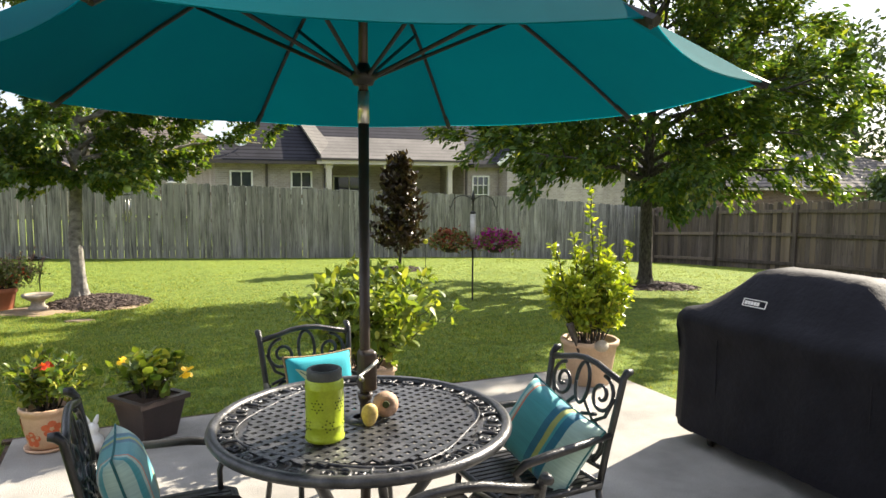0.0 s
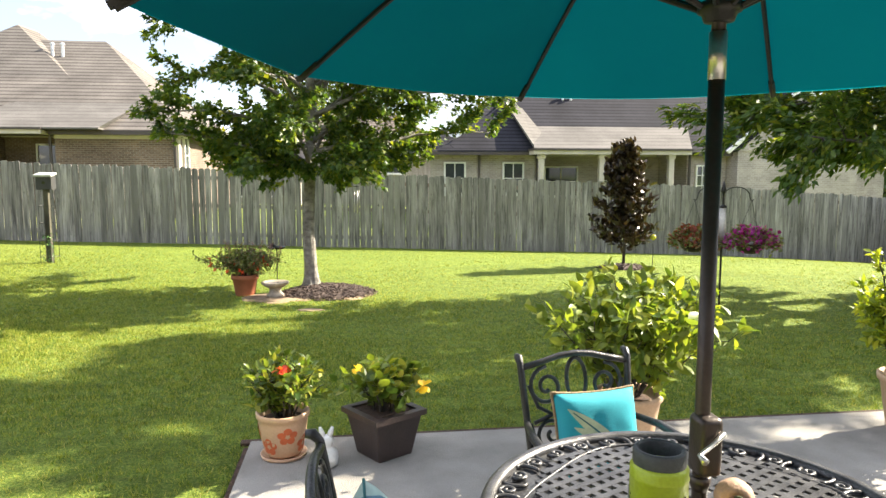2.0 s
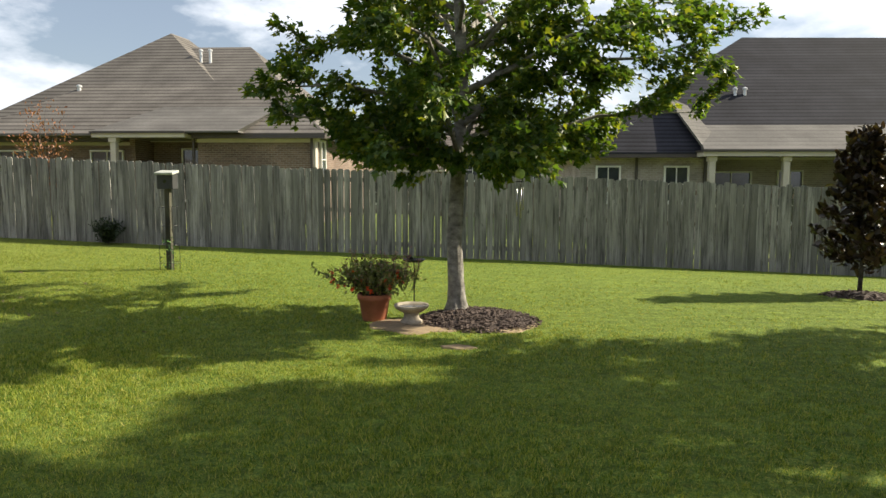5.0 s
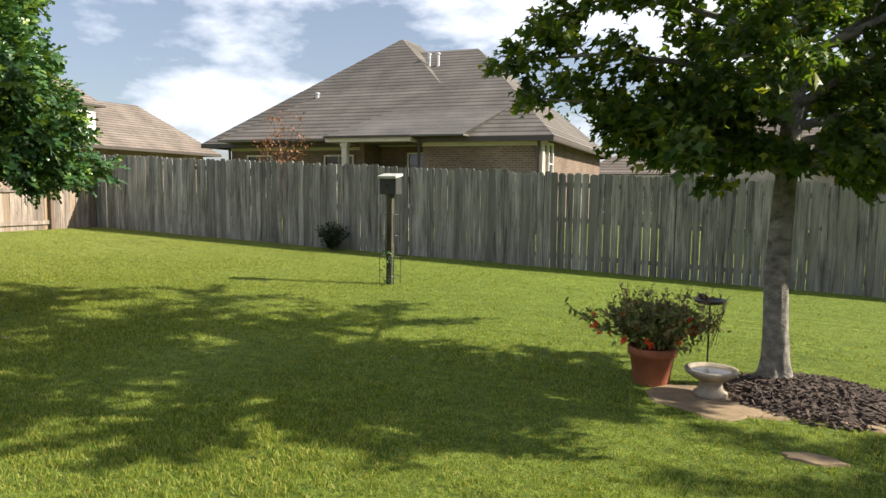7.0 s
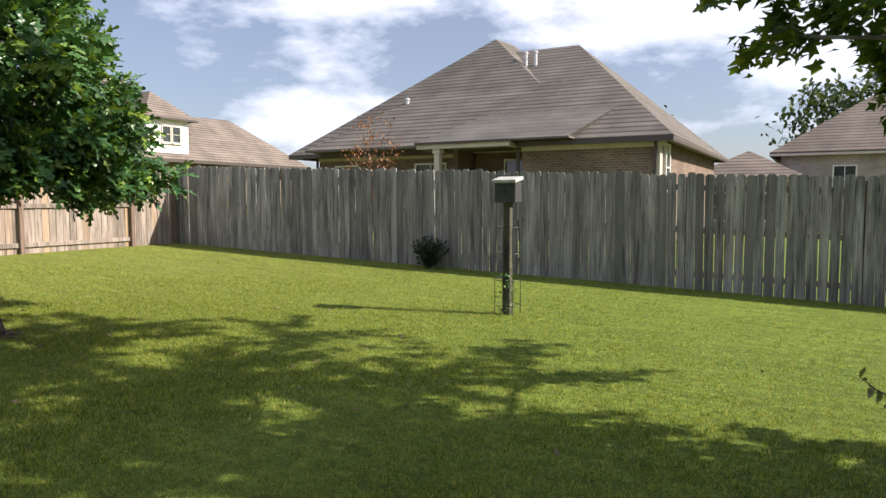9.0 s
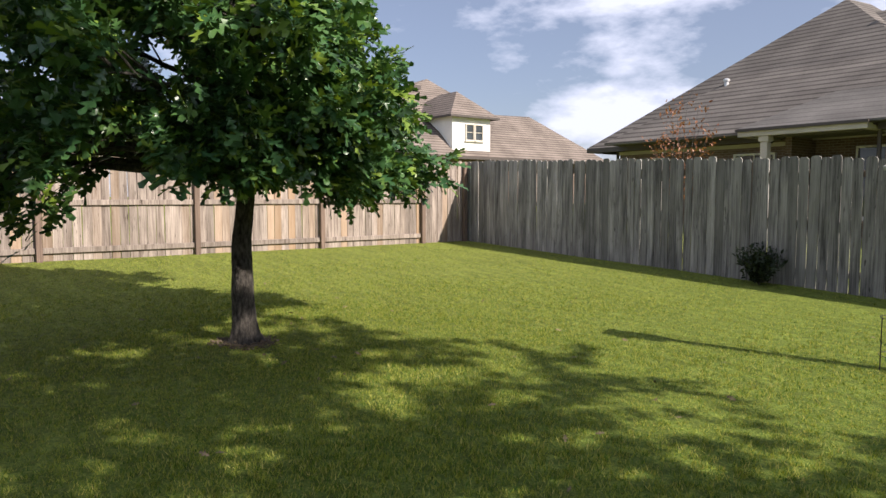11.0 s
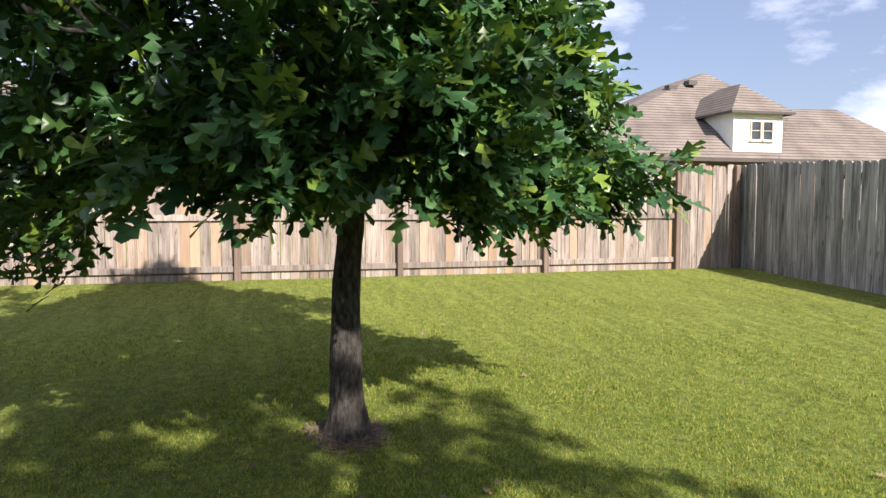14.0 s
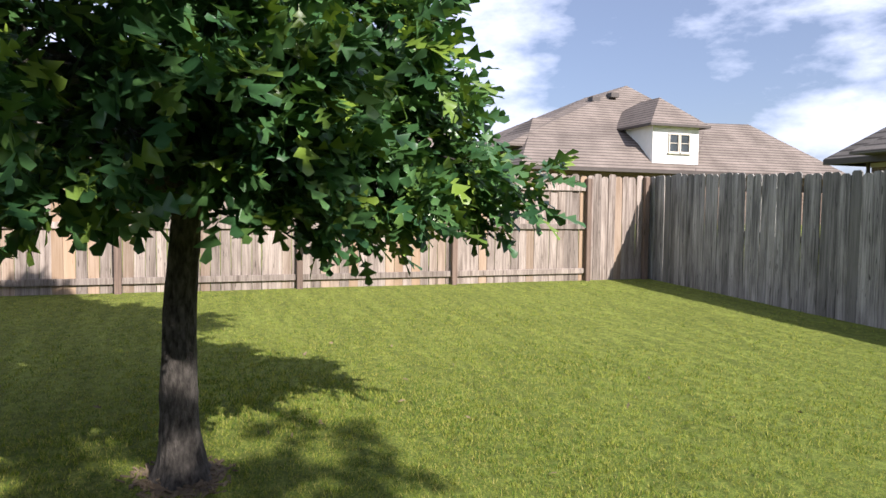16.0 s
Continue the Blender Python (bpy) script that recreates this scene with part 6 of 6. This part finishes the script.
citrus = tan_pot((1.50, 4.48, 0), 0.19, 0.32, "tan pot with a spreading light green citrus bush", "potted_citrus")
pot_plant(citrus, 28, 0.72, 0.62, 0.29, 44, OVAL, 0.085, 2300, LEAF_CITRUS, 0.70, None, (), 0.05)


def terracotta_pot():
    x, y = -1.575, 10.29
    ob = thing("flower_pot", (x, y, gz(x, y)), "terracotta pot overflowing with red-flowered sage beside the birdbath", "plant")
    part("pot", lathe(B(), [(0.125, 0.0), (0.130, 0.008), (0.165, 0.22), (0.182, 0.225), (0.185, 0.285), (0.175, 0.29), (0.165, 0.26)], 36), TERRACOTTA, ob, smooth=True)
    part("soil", lathe(B(), [(0.163, 0.255), (0.01, 0.27)], 24), SOIL, ob)
    rng = random.Random(5)
    bl = [(rng.uniform(-0.45, 0.30), rng.uniform(-0.32, 0.1), rng.uniform(0.34, 0.54), 0.030, PETAL_RED) for _ in range(22)]
    pot_plant(ob, 46, 0.36, 0.50, 0.27, 61, OVAL, 0.046, 3000, LEAF_SAGE, 0.60, None, bl, 0.1)
    # upright dusky flower spikes, and one long trailing stem
    grow = np.random.default_rng(62)
    spots, ways = [], []
    for _ in range(44):
        a, r = grow.uniform(0, 6.283), 0.36 * math.sqrt(grow.random())
        foot = Vector((0.10 + r * math.cos(a), r * 0.8 * math.sin(a), 0.46 + grow.uniform(-0.06, 0.06)))
        tip = foot + Vector((grow.normal(0, 0.03) + 0.10 * math.cos(a), grow.normal(0, 0.03), grow.uniform(0.12, 0.24)))
        tip.z += 0.05
        part("flower_stem", tube(B(), [foot - Vector((0, 0, 0.10)), tip], [0.003, 0.0015], 4), BARK_OAK, ob)
        for k in range(16):
            spots.append(foot.lerp(tip, k / 15))
            ways.append((grow.normal(0, 1), grow.normal(0, 1), 0.8))
    fv, ft = leaves(SLIM, np.array(spots), np.array(ways), 0.034, grow, 0.6)
    tagged(mesh_from("spike_blossoms", fv, ft, PETAL_DUSK, ob, "dusky purple-brown flower spikes"), kind="stuff")
    trail = bough(Vector((-0.30, -0.1, 0.40)), Vector((-0.66, -0.12, 0.60)), -0.03, grow, 6)
    part("trailing_stem", tube(B(), trail, [0.004] * 6 + [0.002], 5), BARK_OAK, ob)
    along = np.array([trail[i].lerp(trail[i + 1], k / 7) for i in range(6) for k in range(7)])
    fv, ft = leaves(OVAL, along, grow.normal(0, 1, (len(along), 3)), 0.05, grow, 0.8)
    mesh_from("trailing_leaves", fv, ft, LEAF_SAGE, ob)


def birdbath():
    x, y = -1.15, 10.08
    ob = thing("birdbath", (x, y, gz(x, y) + 0.01), "low weathered cast-stone birdbath on bare soil", "birdbath")
    part("pedestal", lathe(B(), [(0.112, 0.0), (0.116, 0.030), (0.092, 0.045), (0.078, 0.080), (0.082, 0.110), (0.105, 0.128)], 28), STONE, ob, smooth=True)
    part("bowl", lathe(B(), [(0.06, 0.122), (0.12, 0.132), (0.170, 0.165), (0.184, 0.188), (0.182, 0.200), (0.170, 0.202), (0.155, 0.190), (0.11, 0.168), (0.02, 0.158)], 36), STONE, ob, smooth=True)
    part("water", lathe(B(), [(0.135, 0.182), (0.01, 0.1825)], 28), mat("still_dark_water", (0.05, 0.045, 0.035), 0.06), ob, "shallow dark water")


def tray_feeder(x, y):
    ob = thing("bird_feeder", (x, y, gz(x, y)), "black tray bird feeder on a thin stake", "feeder")
    part("stake", tube(B(), [(0, 0, -0.1), (0, 0, 0.60)], 0.007, 6), BLACK_METAL, ob)
    part("tray", lathe(B(), [(0.02, 0.590), (0.09, 0.600), (0.125, 0.625), (0.128, 0.632), (0.120, 0.630), (0.08, 0.610), (0.01, 0.606)], 24), BLACK_METAL, ob, smooth=True)
    bm = lathe(B(), [(0.004, -0.05), (0.022, -0.02), (0.026, 0.005), (0.018, 0.03), (0.004, 0.042)], 12)
    o = part("finial", bm, BLACK_METAL, ob, smooth=True)
    o.matrix_local = pose(-0.05, 0, 0.650, 0, -70, 0)


def shepherd_hook():
    x, y = 4.42, 8.68
    g = gz(x, y)
    ob = thing("shepherd_hook", (x, y, g), "black double shepherd hook with a finial on the lawn", "hook")
    part("shaft", tube(B(), [(0, 0, -0.15), (0, 0, 1.44)], 0.013, 8), BLACK_METAL, ob)
    part("finial", lathe(B(), [(0.010, 1.40), (0.024, 1.43), (0.030, 1.47), (0.014, 1.53), (0.002, 1.58)], 12), BLACK_METAL, ob, smooth=True)
    for s in (-1, 1):
        a = radians(-24)
        u = Vector((math.cos(a) * s, math.sin(a) * s, 0))
        pts = [Vector((0, 0, 1.38))] + [u * (0.30 * (1 - math.cos(k * math.pi / 10)) / 2 * 1.0) + Vector((0, 0, 1.38 + 0.12 * math.sin(k * math.pi / 10))) for k in range(1, 10)] + [u * 0.305 + Vector((0, 0, 1.35)), u * 0.325 + Vector((0, 0, 1.332)), u * 0.345 + Vector((0, 0, 1.35))]
        part("hook_arm", tube(B(), pts, 0.007, 6), BLACK_METAL, ob, smooth=True)
        basket(ob, x + u.x * 0.325, y + u.y * 0.325, g + 1.345, PETAL_RUST if s < 0 else PETAL_PURPLE, "hanging basket of rust red flowers" if s < 0 else "hanging basket of bright purple petunias", 200 + s, 0.0 if s < 0 else 0.05)


def basket(_, x, y, ztop, petals, label, seed, wide):
    ob = thing("hanging_basket", (x, y, ztop), label, "hanging basket", "hanging baskets")
    rng = np.random.default_rng(seed)
    part("basket", lathe(B(), [(0.05, -0.66), (0.11, -0.645), (0.155, -0.60), (0.175, -0.54), (0.18, -0.53), (0.17, -0.53)], 24), BROWN_POT, ob, smooth=True)
    for k in range(3):
        a = 2.094 * k + 0.4
        part("hanger", tube(B(), [(0.172 * math.cos(a), 0.172 * math.sin(a), -0.53), (0, 0, 0.0)], 0.0025, 4), BLACK_METAL, ob)
    n = 820
    a, r = rng.uniform(0, 6.283, n), np.sqrt(rng.uniform(0, 1, n)) * (0.30 + wide)
    z = -0.50 + 0.10 * (1 - (r / (0.30 + wide)) ** 2) + rng.normal(0, 0.035, n) - 0.10 * (r > 0.22) * rng.uniform(0, 1, n)
    p = np.stack([r * np.cos(a), r * np.sin(a), z], 1)
    v, t = leaves(OVAL, p, np.stack([np.cos(a), np.sin(a), 0.3 + 0 * a], 1) + rng.normal(0, 0.5, (n, 3)), 0.055, rng, 0.8)
    mesh_from("foliage", v, t, LEAF_SAGE, ob)
    pick = rng.uniform(0, 1, n) < 0.62
    fp = p[pick] + np.array([0, 0, 0.022])
    v, t = leaves([(0, 0), (0.35, 0.3), (0.42, 0.65), (0.2, 0.95), (0, 1.0)], fp, rng.normal(0, 1, (len(fp), 3)), 0.050, rng, 0.5)
    mesh_from("blossoms", v, t, petals, ob)


def nest_box():
    x, y = -5.66, 14.10
    ob = thing("nest_box", (x, y, gz(x, y)), "white-roofed nest box on a wooden post with wire guard", "nest box")
    part("post", soft(box(B(), (0, 0, 0.65), (0.088, 0.088, 1.5)), 0.005, 1), mat("damp_dark_post_wood", (0.045, 0.04, 0.032), 0.9, 0, 0.5, 9, 60, 0.5, (1, 1, 0.2), second=(0.10, 0.095, 0.06)), ob)
    body = part("box", soft(box(B(), (0, 0, 1.465), (0.27, 0.20, 0.24)), 0.006, 1), mat("dark_painted_wood", (0.035, 0.035, 0.033), 0.6), ob, "dark painted box")
    part("roof", soft(box(B(), (0, -0.02, 1.615), (0.31, 0.26, 0.042), Euler((radians(10), 0, 0)).to_matrix()), 0.01, 2), mat("weathered_white_roof", (0.40, 0.41, 0.37), 0.7, 0, 0.2, 8), ob, "weathered white roof")
    h = part("entrance", lathe(B(), [(0.03, 0.0), (0.03, 0.004)], 16), HOLE, body)
    h.matrix_local = pose(0, -0.100, 1.47, 90, 0, 0)
    for r0, z0, z1 in ((0.165, 0.0, 0.42), (0.15, 0.62, 1.05)):
        for k in range(4):
            a = math.pi / 4 + k * math.pi / 2
            part("wire", tube(B(), [(r0 * math.cos(a), r0 * math.sin(a), z0), (r0 * math.cos(a), r0 * math.sin(a), z1)], 0.0045, 5), BLACK_METAL, ob)
        for z in (z0 + 0.12, z1):
            part("wire_hoop", tube(B(), [(r0 * math.cos(2 * math.pi * k / 20), r0 * math.sin(2 * math.pi * k / 20), z) for k in range(21)], 0.0035, 5, False), BLACK_METAL, ob)
    rng = np.random.default_rng(6)
    vn = np.stack([rng.normal(0, 0.05, 160), rng.normal(0, 0.05, 160) - 0.02, rng.uniform(0.02, 0.55, 160)], 1)
    v, t = leaves(OVAL, vn, rng.normal(0, 1, (160, 3)), 0.045, rng, 0.9)
    mesh_from("climbing_leaves", v, t, LEAF_OAK, ob)


def stake_light(x, y, h, label):
    ob = thing("garden_stake", (x, y, gz(x, y)), label, "garden stake")
    part("stake", tube(B(), [(0, 0, -0.1), (0, 0, h)], 0.006, 6), BLACK_METAL, ob)
    bm = B()
    bmesh.ops.create_uvsphere(bm, u_segments=14, v_segments=10, radius=0.055)
    o = part("globe", bm, mat("yellow_green_glass_globe", (0.55, 0.52, 0.05), 0.15), ob, "yellow-green globe", True)
    o.matrix_local = pose(0, 0, h + 0.05)


def tube_feeder(x, y):
    ob = thing("bird_feeder", (x, y, gz(x, y)), "slim clear tube bird feeder strapped to the black hook", "feeder")
    part("tube", lathe(B(), [(0.016, 0.80), (0.040, 0.80), (0.040, 1.24), (0.016, 1.24)], 18, cap=False), FEEDER_TUBE, ob, "clear frosted tube", True)
    part("cap", lathe(B(), [(0.016, 1.245), (0.048, 1.245), (0.046, 1.262), (0.016, 1.285)], 18), BLACK_METAL, ob, smooth=True)
    part("tray", lathe(B(), [(0.016, 0.772), (0.060, 0.772), (0.064, 0.790), (0.058, 0.795), (0.016, 0.795)], 18), FEEDER_TUBE, ob, smooth=True)
    for z in (0.90, 1.06):
        part("perch", tube(B(), [(-0.075, 0, z), (-0.041, 0, z)], 0.004, 6), BLACK_METAL, ob)
        part("perch", tube(B(), [(0.041, 0, z), (0.075, 0, z)], 0.004, 6), BLACK_METAL, ob)


FEEDER_TUBE = mat("frosted_clear_plastic", (0.52, 0.50, 0.46), 0.2, 0, 0.2, 14, 90, 0.1)
terracotta_pot()
birdbath()
tray_feeder(-1.18, 10.62)
shepherd_hook()
nest_box()
stake_light(5.50, 13.0, 0.55, "black stake with a small yellow-green glass globe")
tube_feeder(4.42, 8.68)


def wind_chime(x, y, z):
    ob = thing("wind_chime", (x, y, z), "slim wind chime with a green glass globe hanging from the maple", "wind chime")
    bm = B()
    bmesh.ops.create_uvsphere(bm, u_segments=16, v_segments=12, radius=0.052)
    part("globe", bm, mat("pale_green_glass", (0.42, 0.55, 0.16), 0.12), ob, "pale green glass globe", True)
    part("cord", tube(B(), [(0, 0, 0.05), (0, 0, 0.32)], 0.002, 4), BLACK_METAL, ob)
    part("disc", lathe(B(), [(0.005, -0.085), (0.042, -0.082), (0.042, -0.074), (0.005, -0.07)], 16), BLACK_METAL, ob)
    part("cord", tube(B(), [(0, 0, -0.05), (0, 0, -0.075)], 0.002, 4), BLACK_METAL, ob)
    for k in range(5):
        a = 2 * math.pi * k / 5
        p = Vector((0.034 * math.cos(a), 0.034 * math.sin(a), 0))
        part("chime_tube", tube(B(), [p + Vector((0, 0, -0.13)), p + Vector((0, 0, -0.36 - 0.02 * k))], 0.0065, 8), STEEL, ob, "", True)
        part("cord", tube(B(), [p + Vector((0, 0, -0.078)), p + Vector((0, 0, -0.13))], 0.0012, 4), BLACK_METAL, ob)


wind_chime(-0.05, 9.87, 1.50)
